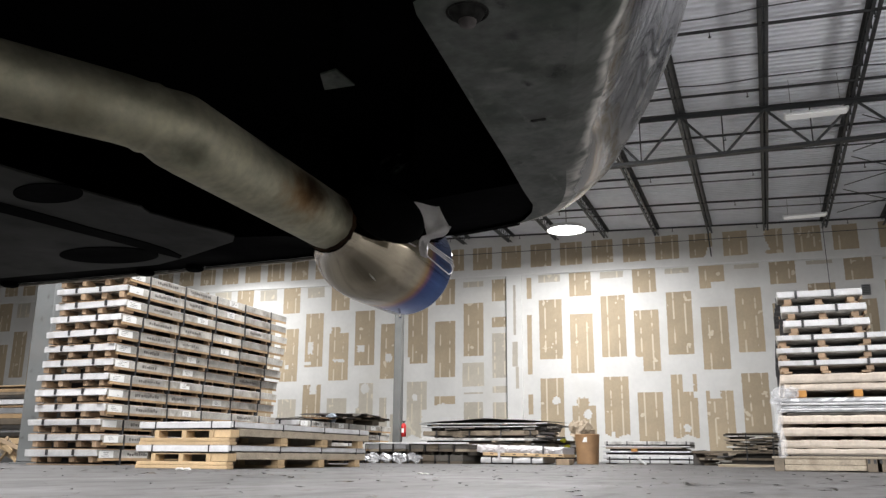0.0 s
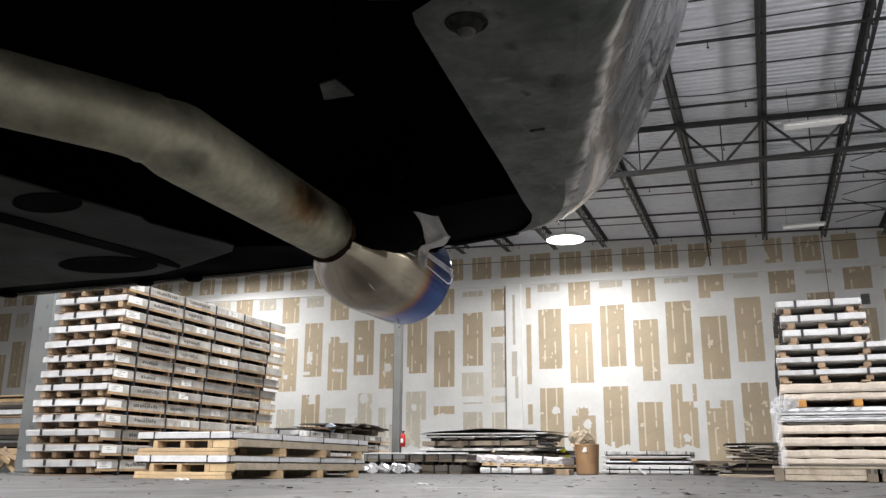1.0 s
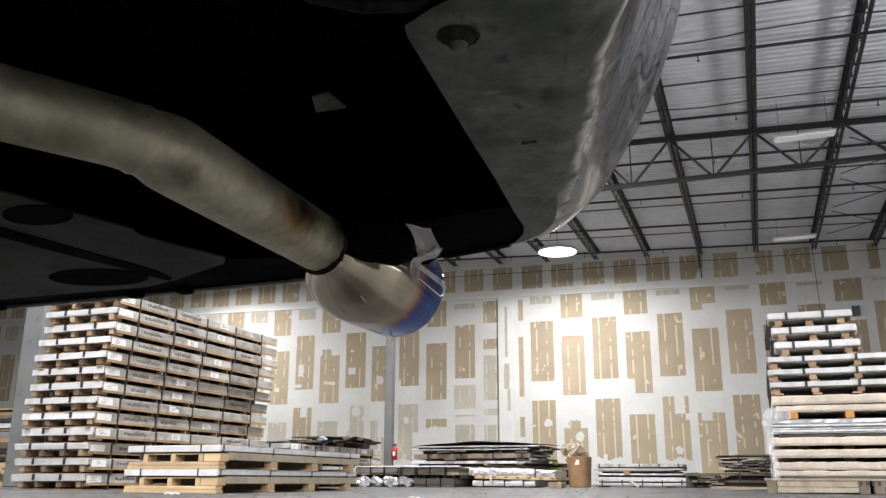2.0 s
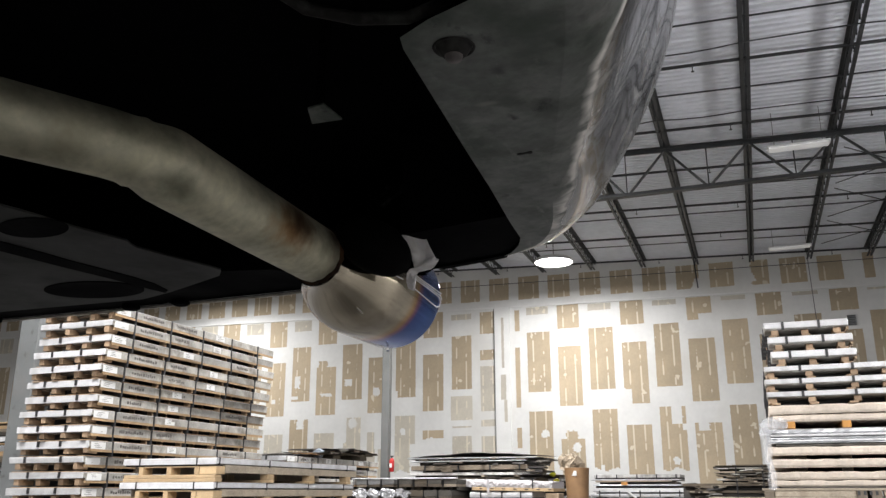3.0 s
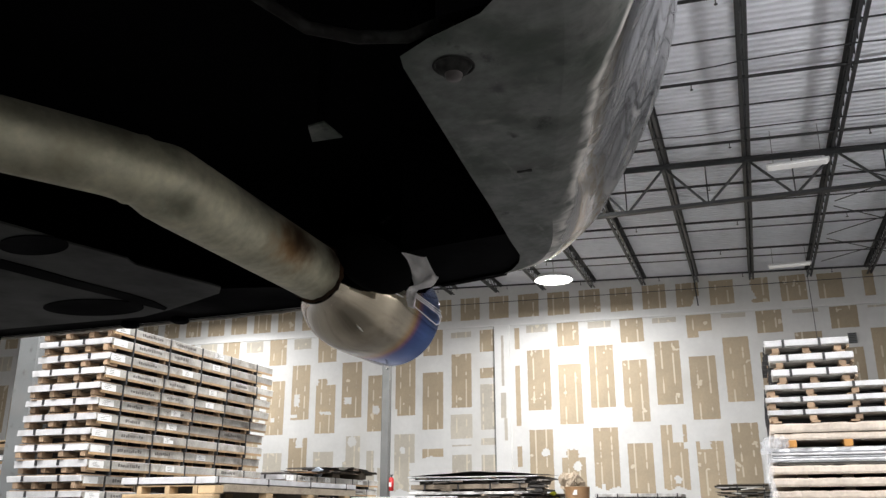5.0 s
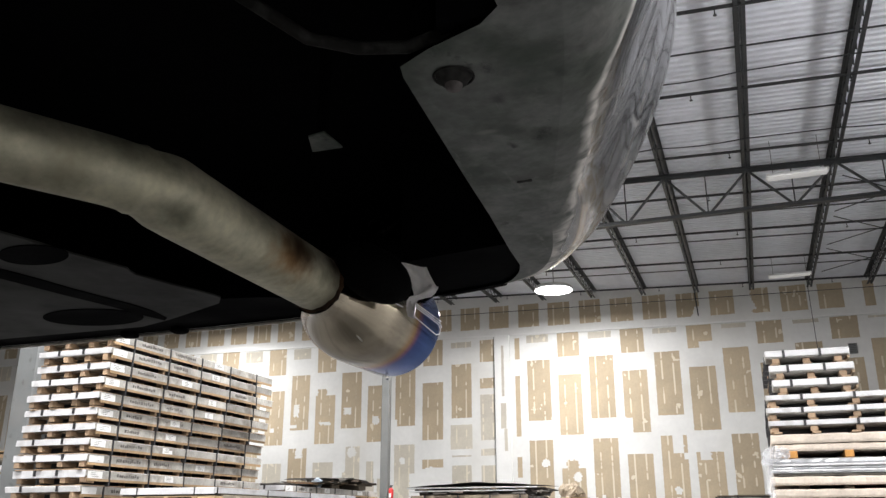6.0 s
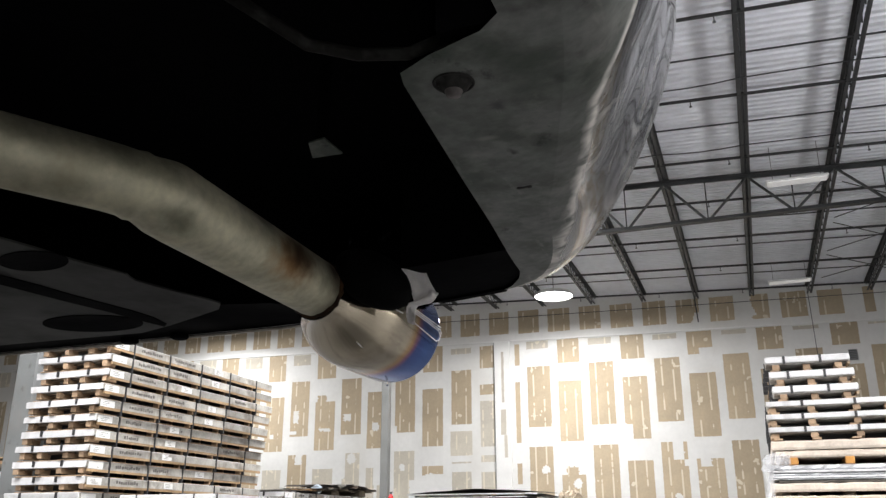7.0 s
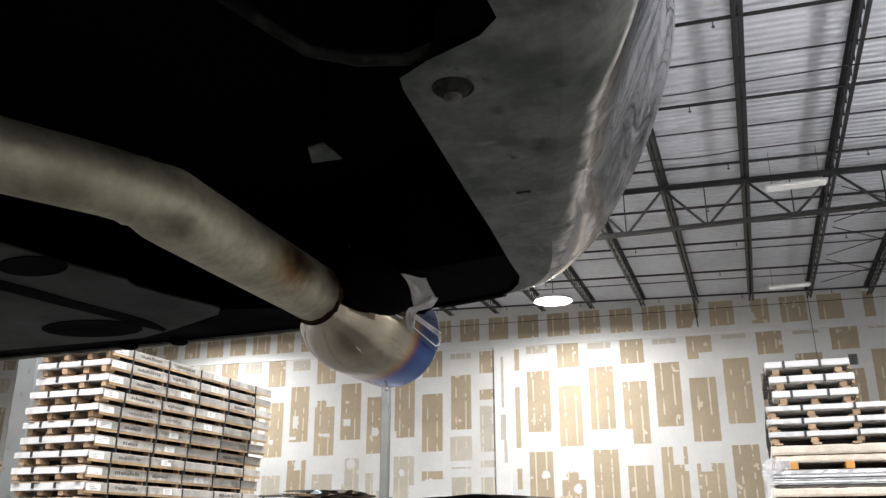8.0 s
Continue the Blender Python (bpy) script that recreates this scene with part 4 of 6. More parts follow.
    for q in range(2):
        bm = bmesh.new()
        rows_v = []
        for k in range(46):
            z = 0.06 + 0.86 * k / 45
            pull = 0.03 * math.sin(z * 7 + q) + 0.012 * math.sin(z * 23 + 2 * q)
            row = []
            for c in range(8):
                p = Vector((-0.05 + 0.03 * q + pull * 0.6 + 0.011 * c, -0.035 + 0.014 * q + 0.004 * c, z))
                row.append(bm.verts.new(p + 0.014 * noise.noise_vector(Vector((p.x * 22, q * 9.0, p.z * 9))) + 0.006 * noise.noise_vector(p * 60)))
            rows_v.append(row)
        for a, c in zip(rows_v, rows_v[1:]):
            for k in range(7):
                bm.faces.new((a[k], a[k + 1], c[k + 1], c[k]))
        part("strip", bm, M["film"], film, smooth=True)
    for q, (x, z, r) in enumerate(((0.05, 0.84, 0.085), (0.17, 0.86, 0.07), (0.0, 0.76, 0.05))):
        bm = bmesh.new()
        bmesh.ops.create_icosphere(bm, subdivisions=4, radius=r)
        for v in bm.verts:
            v.co = Vector((v.co.x * 1.25, v.co.y * 0.25, v.co.z)) + 0.04 * noise.noise_vector(v.co * 20 + Vector((q * 7.0, 0, 0))) + 0.008 * noise.noise_vector(v.co * 70)
        part("wad", bm, M["film"], film, smooth=True).location = (x, -0.03, z)
    t, h = build_pack(1.55, 2.9, 0.072, "wide strapped white sheet pack on a wooden skid", 4, board="wood_red", seed=21, marks=False)
    z = 1.199
    for i in range(3):
        m = pose(0.93 + (0.0, -0.01, 0.0)[i], Y + 0.0 + 0.01 * i, z)
        if i == 0:
            t.matrix_basis = m
        else:
            copy_thing(t, m)
        z += h + 0.003
    t, h = build_pack(0.99, 2.6, 0.098, "short strapped white sheet pack on a wooden skid", 3, board="wood_red", seed=31, marks=False)
    for i in range(3):
        m = pose((0.755, 0.735, 0.705)[i], Y + 0.02, z, 0, 0, (0.4, -0.3, 0.8)[i])
        if i == 0:
            t.matrix_basis = m
        else:
            copy_thing(t, m)
        z += h + 0.003


def build_slab_pile(name, label, x0, x1, y, depth, layers, seed, group=""):
    """A loose pile of long slabs, each its own part; layers of (thickness, material, x0 inset, x1 inset)."""
    rnd = random.Random(seed)
    t = thing(name, ((x0 + x1) / 2, y, 0), label, "pile", group)
    hw, z = (x1 - x0) / 2, 0.0
    for i, (d, mat, a, b) in enumerate(layers):
        part("slab", boxes([(-hw + a, hw - b, rnd.uniform(-0.05, 0.05), depth, z + 0.001, z + d)], bevel=min(0.008, d * 0.2), jag=min(0.012, d * 0.25)), M[mat], t)
        z += d
    return t


def build_middle_row():
    rnd = random.Random(8)
    # two rows of dark bundle ends: the lower ones on the floor, the upper ones raised on runners
    rows = ((0.0, 0.0, 0.052, 0.178, (-8.20, -7.87, -7.55, -7.22, -6.89, -6.56, -6.245)), (0.183, 0.070, 0.121, 0.229, (-8.20, -7.87, -7.545, -7.145, -6.80, -6.47, -6.14)))
    for row, (base, za, zb, zc, xs) in enumerate(rows):
        for i, x in enumerate(xs):
            pale = row == 1 and i < 3
            t = thing("block_pack", (x, 17.0 + rnd.uniform(-0.06, 0.06), base), "pale grey block pack on runners" if pale else "dark weathered block pack with a timber underside", "pack", "block packs", rz=rnd.uniform(-2, 2))
            w = 0.150 + rnd.uniform(-0.006, 0.004)
            part("body", boxes([(-w, w, rnd.uniform(0, 0.04), 1.8, zb + 0.001, zc)], bevel=0.008, jag=0.009), M["galv" if pale else rnd.choice(("wood_grey", "board_dark", "board_dark"))], t)
            part("bottom_board", boxes([(-w + rnd.uniform(0, 0.02), w - rnd.uniform(0, 0.02), 0.01 + rnd.uniform(0, 0.03), 1.8, za, zb)], bevel=0.004, jag=0.007), M["wood_grey" if row == 0 else rnd.choice(("wood_worn", "wood_grey"))], t)
            if row:
                for a in (-0.11, 0.05):
                    part("runner", boxes([(a, a + 0.06, 0.25, 1.7, 0.0, za - 0.001)]), M["board_dark"], t)
            part("strap", boxes([(-0.164, -0.154, -0.012, 0.06, za, zc)]), M["strap"], t)
            if row == 0 and i < 4:
                bm = bmesh.new()
                bmesh.ops.create_icosphere(bm, subdivisions=3, radius=0.125)
                for v in bm.verts:
                    q = v.co * 22 + Vector((i * 5.0, 0, 0))
                    v.co = Vector((v.co.x * 1.45, v.co.y * 0.25 - 0.02, v.co.z * 0.7 + 0.12)) + 0.05 * noise.noise_vector(q) + 0.045 * noise.noise_vector(q * 0.4)
                part("film_wad", bm, M["foil"], t, "crumpled shiny plastic film")
    single("long_plank", boxes([(-8.72, -5.98, 16.92, 17.06, 0.417, 0.441)], bevel=0.004, jag=0.004), M["wrap_white"], "long pale plank lying across the block packs", "plank")
    # white wrapped packs
    for i, (x0, x1, z0, z1, mat) in enumerate(((-5.90, -4.53, 0.03, 0.142, "wrap_white"), (-6.11, -4.10, 0.245, 0.400, "film_opaque"))):
        t = thing("plastic_wrapped_pack", (0, 17.6, 0), "long white pack wrapped in shiny plastic film", "pack", "plastic wrapped packs")
        bm = bmesh.new()
        n = 90 if i else 40
        rows = []
        for k in range(n + 1):
            x = x0 + (x1 - x0) * k / n
            top = z1 + 0.008 * math.sin(k * 0.5 + i) - (0.05 * max(0.0, k / n - 0.6) if i else 0.0)
            ring = [(0.0, z0), (-0.01, z0 + (top - z0) * 0.25), (-0.012, z0 + (top - z0) * 0.5), (-0.01, z0 + (top - z0) * 0.75), (0.02, top), (1.1, top), (1.1, z0)]
            wob = 0.030 if i else 0.006
            rows.append([bm.verts.new(Vector((x, yy, zz)) + (wob * noise.noise_vector(Vector((x * 9, zz * 16, yy))) + 0.5 * wob * noise.noise_vector(Vector((x * 30, zz * 25, yy + 4)))) * (1 if c < 5 else 0)) for c, (yy, zz) in enumerate(ring)])
        for a, b in zip(rows, rows[1:]):
            for c in range(7):
                bm.faces.new((a[c], a[(c + 1) % 7], b[(c + 1) % 7], b[c]))
        bm.faces.new(rows[0])
        bm.faces.new(rows[-1][::-1])
        part("body", bm, M[mat], t)
        for f in ((0.18, 0.52, 0.82) if i == 0 else (0.3, 0.79)):
            x = x0 + (x1 - x0) * f
            part("strap", boxes([(x - 0.012, x + 0.012, -0.03, 0.05, z0 - 0.01, z1 + 0.022)]), M["strap"], t)
        if i == 0:
            for a in (x0 + 0.1, (x0 + x1) / 2, x1 - 0.25):
                part("runner", boxes([(a, a + 0.12, 0.02, 1.1, 0, 0.029)]), M["wood_grey"], t)
        if i == 1:
            part("board", boxes([(x0 + 0.25, x1 + 0.02, -0.012, 1.1, 0.182, 0.247)], bevel=0.004), M["wood_pale"], t, "pale slotted timber board")
            # dark strips on the board's face paint the shade inside its slots
            for q in range(7):
                a = x0 + 0.42 + q * 0.25
                part("slot", boxes([(a, a + 0.07, -0.016, 0.01, 0.209, 0.228)]), M["strap"], t, "dark strip for the shade in a slot")
            part("film_tail", boxes([(x0 + 0.60, x0 + 0.65, -0.045, -0.030, 0.11, 0.40)], jag=0.012), M["film_opaque"], t, "loose tail of plastic film")
            t.rotation_euler = (0, math.radians(1.1), 0)
            t.location.z = x0 * math.sin(math.radians(1.1)) + 0.006
    single("cardboard_box", boxes([(-4.25, -3.98, 17.62, 18.1, 0.0, 0.12)], bevel=0.01, jag=0.01), M["kraft"], "flattened tan cardboard box on the floor", "box")
    # pile of dark sheets, layer by layer; set-back dark slabs paint the gaps' shade
    t = thing("sheet_pile", (-6.2, 18.9, 0), "pile of warped dark metal sheets and offcuts", "pile")
    z = 0.0
    layers = [(0.36, "dark_sheet_gap", 0.25, 0.4, 0.25), (0.10, "wood_grey", 0.2, 0.2, 0.06), (0.055, "dark_sheet_gap", 0.1, 0.3, 0.22), (0.068, "sheet_dirty", 0.02, 0.30, 0.0), (0.044, "dark_sheet_gap", 0.3, 0.1, 0.22), (0.110, "wood_grey", 0.08, 0.38, 0.02),
              (0.088, "dark_sheet_gap", 0.2, 0.2, 0.26), (0.022, "galv_pale", 0.05, 0.4, 0.0), (0.045, "dark_sheet_gap", 0.1, 0.0, 0.2), (0.026, "galv_pale", 0.0, 0.15, -0.03)]
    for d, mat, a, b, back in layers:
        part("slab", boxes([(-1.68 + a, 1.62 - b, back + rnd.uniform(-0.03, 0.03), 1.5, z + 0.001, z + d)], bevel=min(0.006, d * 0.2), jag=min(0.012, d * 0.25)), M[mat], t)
        z += d
    for x in (-1.25, -0.42, 0.35, 1.05):
        part("strap", boxes([(x, x + 0.022, -0.05, 0.0, 0.60, 0.745)]), M["strap"], t)
    for k in range(22):
        x, zz = rnd.uniform(-1.6, 1.5), rnd.choice((rnd.uniform(0.43, 0.50), rnd.uniform(0.585, 0.60), rnd.uniform(0.74, 0.80), rnd.uniform(0.85, 0.88)))
        part("offcut", boxes([(x, x + rnd.uniform(0.04, 0.35), -0.06 + rnd.uniform(-0.03, 0.08), 0.3, zz, zz + rnd.uniform(0.012, 0.05))], jag=0.012), M[rnd.choice(("dark_sheet_gap", "dark_sheet_gap", "wood_grey", "board_dark", "wood_worn"))], t)
    for k in range(9):
        x = 1.0 + 0.07 * k
        part("offcut", boxes([(x - 0.2, x + 0.16, -0.1 + rnd.uniform(-0.05, 0.1), 0.3, 0.10 + 0.082 * k, 0.14 + 0.082 * k)], jag=0.03), M[rnd.choice(("dark_sheet_gap", "wood_grey", "dark_sheet_gap"))], t)
    for k, (x0, x1, z, bow) in enumerate(((-7.85, -4.5, 0.925, 0.045), (-7.6, -4.65, 0.935, 0.065), (-7.9, -4.9, 0.922, 0.02), (-7.2, -5.3, 0.965, 0.05))):
        bm = bmesh.new()
        prev = None
        for i in range(25):
            f = i / 24
            zz = z + bow * math.sin(math.pi * f) + 0.01 * math.sin(9 * f + k)
            c = (bm.verts.new((x0 + (x1 - x0) * f, 18.85, zz)), bm.verts.new((x0 + (x1 - x0) * f, 20.3, zz + 0.02)))
            if prev:
                bm.faces.new((prev[0], c[0], c[1], prev[1]))
            prev = c
        bmesh.ops.solidify(bm, geom=bm.faces[:], thickness=0.012)
        single("warped_sheet", bm, M["dark_sheet_gap"], "bowed dark metal sheet lying on a pile", "sheet", group="warped sheets")
    # low white packs
    t = thing("low_sheet_pile", (-2.83, 21.0, 0), "low row of strapped white sheet packs on the floor", "pile")
    z = 0.03
    # set-back dark slabs put the shade between the packs into colour
    for d, mat, a, b, back in ((0.07, "wrap_white", 0.0, 0.02, 0.0), (0.03, "dark_sheet_gap", 0.1, 0.1, 0.2), (0.10, "wrap_white", 0.05, 0.0, 0.0), (0.05, "dark_sheet_gap", 0.1, 0.05, 0.15), (0.035, "galv", 0.05, 0.1, 0.02), (0.055, "dark_sheet_gap", 0.2, 0.2, 0.15), (0.03, "wood_worn", 0.12, 0.3, 0.0), (0.035, "galv_pale", 0.02, 0.1, 0.0), (0.035, "dark_sheet_gap", 0.1, 0.1, 0.12), (0.075, "sheet_dirty", 0.1, 0.1, 0.0)):
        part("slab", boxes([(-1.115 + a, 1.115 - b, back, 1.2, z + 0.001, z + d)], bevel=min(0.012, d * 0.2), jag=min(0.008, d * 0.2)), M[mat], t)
        z += d
    for x in (-1.0, -0.2, 0.6):
        part("runner", boxes([(x, x + 0.1, 0.05, 1.1, 0, 0.03)]), M["wood_grey"], t)
    for x in (-0.9, -0.42, 0.06, 0.52, 0.97):
        part("strap", boxes([(x - 0.013, x + 0.013, -0.014, -0.006, 0.03, 0.175)]), M["strap"], t)
        part("strap", boxes([(x - 0.05 - 0.013, x - 0.05 + 0.013, -0.014, -0.006, 0.455, 0.546)]), M["strap"], t)
    single("orange_tag", boxes([(-3.2, -3.05, 20.95, 20.975, 0.30, 0.37)], bevel=0.004), M["orange"], "small orange tag on a sheet pack", "tag")
    bm = boxes([(-0.16, 0.16, -0.01, 0.01, -0.022, 0.022)], bevel=0.003)
    ob = single("fallen_strip", bm, M["label"], "white strip leaning on the low packs", "strip", at=(-2.98, 20.93, 0.10))
    ob.rotation_euler = (0.25, math.radians(38), 0)
    # dark stacks by the tall stack
    t = thing("offcut_pile", (-0.2, 20.0, 0), "pile of dark weathered offcut sheets", "pile")
    z = 0.0
    # the dark slabs, set further back, stand for shaded slots between boards
    for k, (d, a, mat) in enumerate(((0.03, -0.5, "wood_grey"), (0.085, -0.45, "dark_sheet_gap"), (0.05, -0.62, "wood_grey"), (0.085, -0.4, "dark_sheet_gap"), (0.06, -0.75, "wood_grey"), (0.03, 0.15, "wood_worn"), (0.05, 0.10, "dark_sheet_gap"), (0.03, 0.0, "board_grey"), (0.05, 0.12, "dark_sheet_gap"), (0.035, -0.02, "wood_grey"),
                                    (0.04, 0.05, "dark_sheet_gap"), (0.03, -0.05, "wood_worn"), (0.05, 0.06, "dark_sheet_gap"), (0.025, -0.03, "board_grey"), (0.035, -0.06, "dark_sheet_gap"), (0.025, -0.02, "wood_grey"))):
        dark = mat == "dark_sheet_gap"
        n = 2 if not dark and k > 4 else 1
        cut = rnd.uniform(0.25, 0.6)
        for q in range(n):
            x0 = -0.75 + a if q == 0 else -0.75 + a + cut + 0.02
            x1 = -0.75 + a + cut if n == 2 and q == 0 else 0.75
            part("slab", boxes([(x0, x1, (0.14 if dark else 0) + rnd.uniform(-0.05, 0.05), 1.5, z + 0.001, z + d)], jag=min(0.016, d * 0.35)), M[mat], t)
        z += d
    for k in range(44):
        x, zz = rnd.uniform(-1.4, 0.6), rnd.uniform(0.02, 0.30)
        if x > -0.7:
            zz += 0.30
        part("offcut", boxes([(x, x + rnd.uniform(0.05, 0.4), -0.09 + rnd.uniform(-0.04, 0.05), 0.3, zz, zz + rnd.uniform(0.012, 0.045))], jag=0.014), M[rnd.choice(("dark_sheet_gap", "board_grey", "board_dark", "wood_grey", "wood_worn", "wood_worn"))], t)
    for x in (-0.35, 0.2, 0.62):
        part("strap", boxes([(x, x + 0.025, -0.07, -0.062, 0.02, z - 0.01)]), M["strap"], t)
    single("dark_crate", boxes([(-1.72, -1.42, 20.5, 21.1, 0.0, 0.33)], bevel=0.012, jag=0.015), M["dark_sheet_gap"], "dark scuffed box between two sheet piles", "box")
    single("cardboard_scrap", boxes([(-0.95, 0.05, 16.6, 17.9, 0.0, 0.03)], bevel=0.006, jag=0.025), M["kraft_pale"], "flat tan cardboard scrap on the floor", "cardboard")
    # fibre drum with crumpled paper
    t = thing("fibre_drum", (-4.045, 19.9, 0), "open brown fibre drum filled with crumpled paper", "drum")
    bm = bmesh.new()
    lathe(bm, [(0.0, 0.0), (0.0, 0.240), (0.012, 0.252), (0.33, 0.266), (0.64, 0.284), (0.67, 0.290), (0.68, 0.284), (0.66, 0.270), (0.3, 0.25), (0.3, 0.0)], 32, "z")
    part("body", bm, M["drum"], t, smooth=False)
    bm = bmesh.new()
    prism(bm, [(-0.06, -0.284), (0.05, -0.291), (0.05, -0.268), (-0.06, -0.265)], 0.50, 0.61)
    for v in bm.verts:
        v.co.x += 0.05 if v.co.z > 0.55 and v.co.x < 0 else 0.0
    part("label", bm, M["label"], t, "torn white label")
    for k in range(9):
        bm = bmesh.new()
        bmesh.ops.create_icosphere(bm, subdivisions=3, radius=0.125)
        for v in bm.verts:
            v.co = Vector((v.co.x, v.co.y * 0.6, v.co.z * 1.5)) + 0.13 * noise.noise_vector(v.co * 11 + Vector((k * 3, 0, 0)))
            v.co += Vector((-0.14 + 0.06 * (k % 4) - 0.06 * (k // 4), 0.1 * math.sin(k * 2), 0.65 + 0.08 * (k % 3)))
        part("crumpled_paper", bm, M["kraft_pale"], t)
    post = thing("scrap_heap", (0, 0, 0), "heap of dark scrap with bright yellow scraps", "scrap")
    for k in range(10):
        z = 0.055 * k
        part("scrap_piece", boxes([(-4.95 + rnd.uniform(0, 0.1), -4.45 + rnd.uniform(-0.12, 0.1), 20.05 + rnd.uniform(0, 0.1), 20.8, z + 0.001, z + 0.055)], bevel=0.01, jag=0.012), M[("dark_sheet_gap", "wood_grey", "dark_sheet_gap", "galv")[k % 4]], post)
    for k, (x, z, s) in enumerate(((-4.645, 0.54, 0.062), (-4.56, 0.40, 0.06), (-4.72, 0.30, 0.05))):
        bm = bmesh.new()
        bmesh.ops.create_icosphere(bm, subdivisions=2, radius=s)
        for v in bm.verts:
            v.co = Vector((v.co.x * 1.3, v.co.y, v.co.z * 0.6)) + 0.04 * noise.noise_vector(v.co * 20)
        part("yellow_scrap", bm, M["yellow"], post, "yellow plastic scrap").location = (x, 20.0, z)
    # pile beyond the left column
    build_slab_pile("timber_pile", "pile of timber and white sheets beyond the column", -14.6, -11.75, 11.2, 2.0,
                    [(0.16, "galv", 0, 0.1), (0.04, "dark_sheet_gap", 0, 0.3), (0.1, "wood", 0, 0), (0.12, "wood_pale", 0, 0.05), (0.08, "dark_sheet_gap", 0, 0.3), (0.06, "wrap_white", 0, 0), (0.07, "dark_sheet_gap", 0, 0.3), (0.12, "wood_grey", 0, 0.1), (0.08, "wood", 0, 0.05), (0.1, "galv", 0, 0), (0.05, "wood", 0, 0.1), (0.1, "wrap_white", 0, 0.02), (0.06, "dark_sheet_gap", 0, 0.25), (0.06, "wood_grey", 0, 0.1), (0.05, "wood", 0, 0.05), (0.04, "dark_sheet_gap", 0, 0.2), (0.03, "wood_pale", 0, 0)], 19)


def build_timber_offcuts():
    """Short boards and a crumpled film wad leaning against the pile beyond the left column."""
    rnd = random.Random(61)
    for k in range(9):
        ob = single("timber_offcut", boxes([(-0.28, 0.28, -0.012, 0.012, 0.0, rnd.uniform(0.05, 0.09))], bevel=0.003, jag=0.004), M[rnd.choice(("wood_pale", "wood_worn", "kraft", "wood"))], "short pale timber offcut leaning on a pile", "timber", at=(-12.35 + 0.07 * (k % 5) + rnd.uniform(-0.1, 0.1), 11.05 - 0.03 * k, 0.10 + 0.05 * (k // 2)), group="timber offcuts")
        ob.rotation_euler = (rnd.uniform(-0.2, 0.1), rnd.choice((-0.9, -0.6, 0.15, 0.5)) + rnd.uniform(-0.15, 0.15), rnd.uniform(-0.3, 0.3))
    bm = bmesh.new()
    bmesh.ops.create_icosphere(bm, subdivisions=3, radius=0.16)
    for v in bm.verts:
        v.co = Vector((v.co.x * 1.3, v.co.y * 0.6, v.co.z * 0.55)) + 0.07 * noise.noise_vector(v.co * 11)
    bmesh.ops.translate(bm, verts=bm.verts, vec=(0, 0, -min(v.co.z for v in bm.verts)))
    single("film_bundle", bm, M["foil"], "crumpled shiny film bundle on the floor", "plastic film", at=(-12.35, 10.75, 0))


def build_extinguisher():
    t = thing("fire_extinguisher", (-8.505, 19.36, 0.62), "red fire extinguisher hung on the steel column", "fire extinguisher")
    bm = bmesh.new()
    lathe(bm, [(0.0, 0.0), (0.0, 0.05), (0.01, 0.062), (0.27, 0.062), (0.31, 0.045), (0.325, 0.02), (0.325, 0.0)], 20, "z")
    part("cylinder", bm, M["red"], t, smooth=True)
    part("valve", boxes([(-0.02, 0.02, -0.02, 0.02, 0.325, 0.36), (-0.03, 0.05, -0.012, 0.012, 0.36, 0.385)], bevel=0.004), M["strap"], t, "black valve and lever")
    part("label", boxes([(-0.03, 0.03, -0.068, -0.062, 0.10, 0.2)]), M["label"], t, "white label")
    part("bracket", boxes([(-0.082, -0.05, -0.03, 0.03, 0.16, 0.19)]), M["strap"], t)


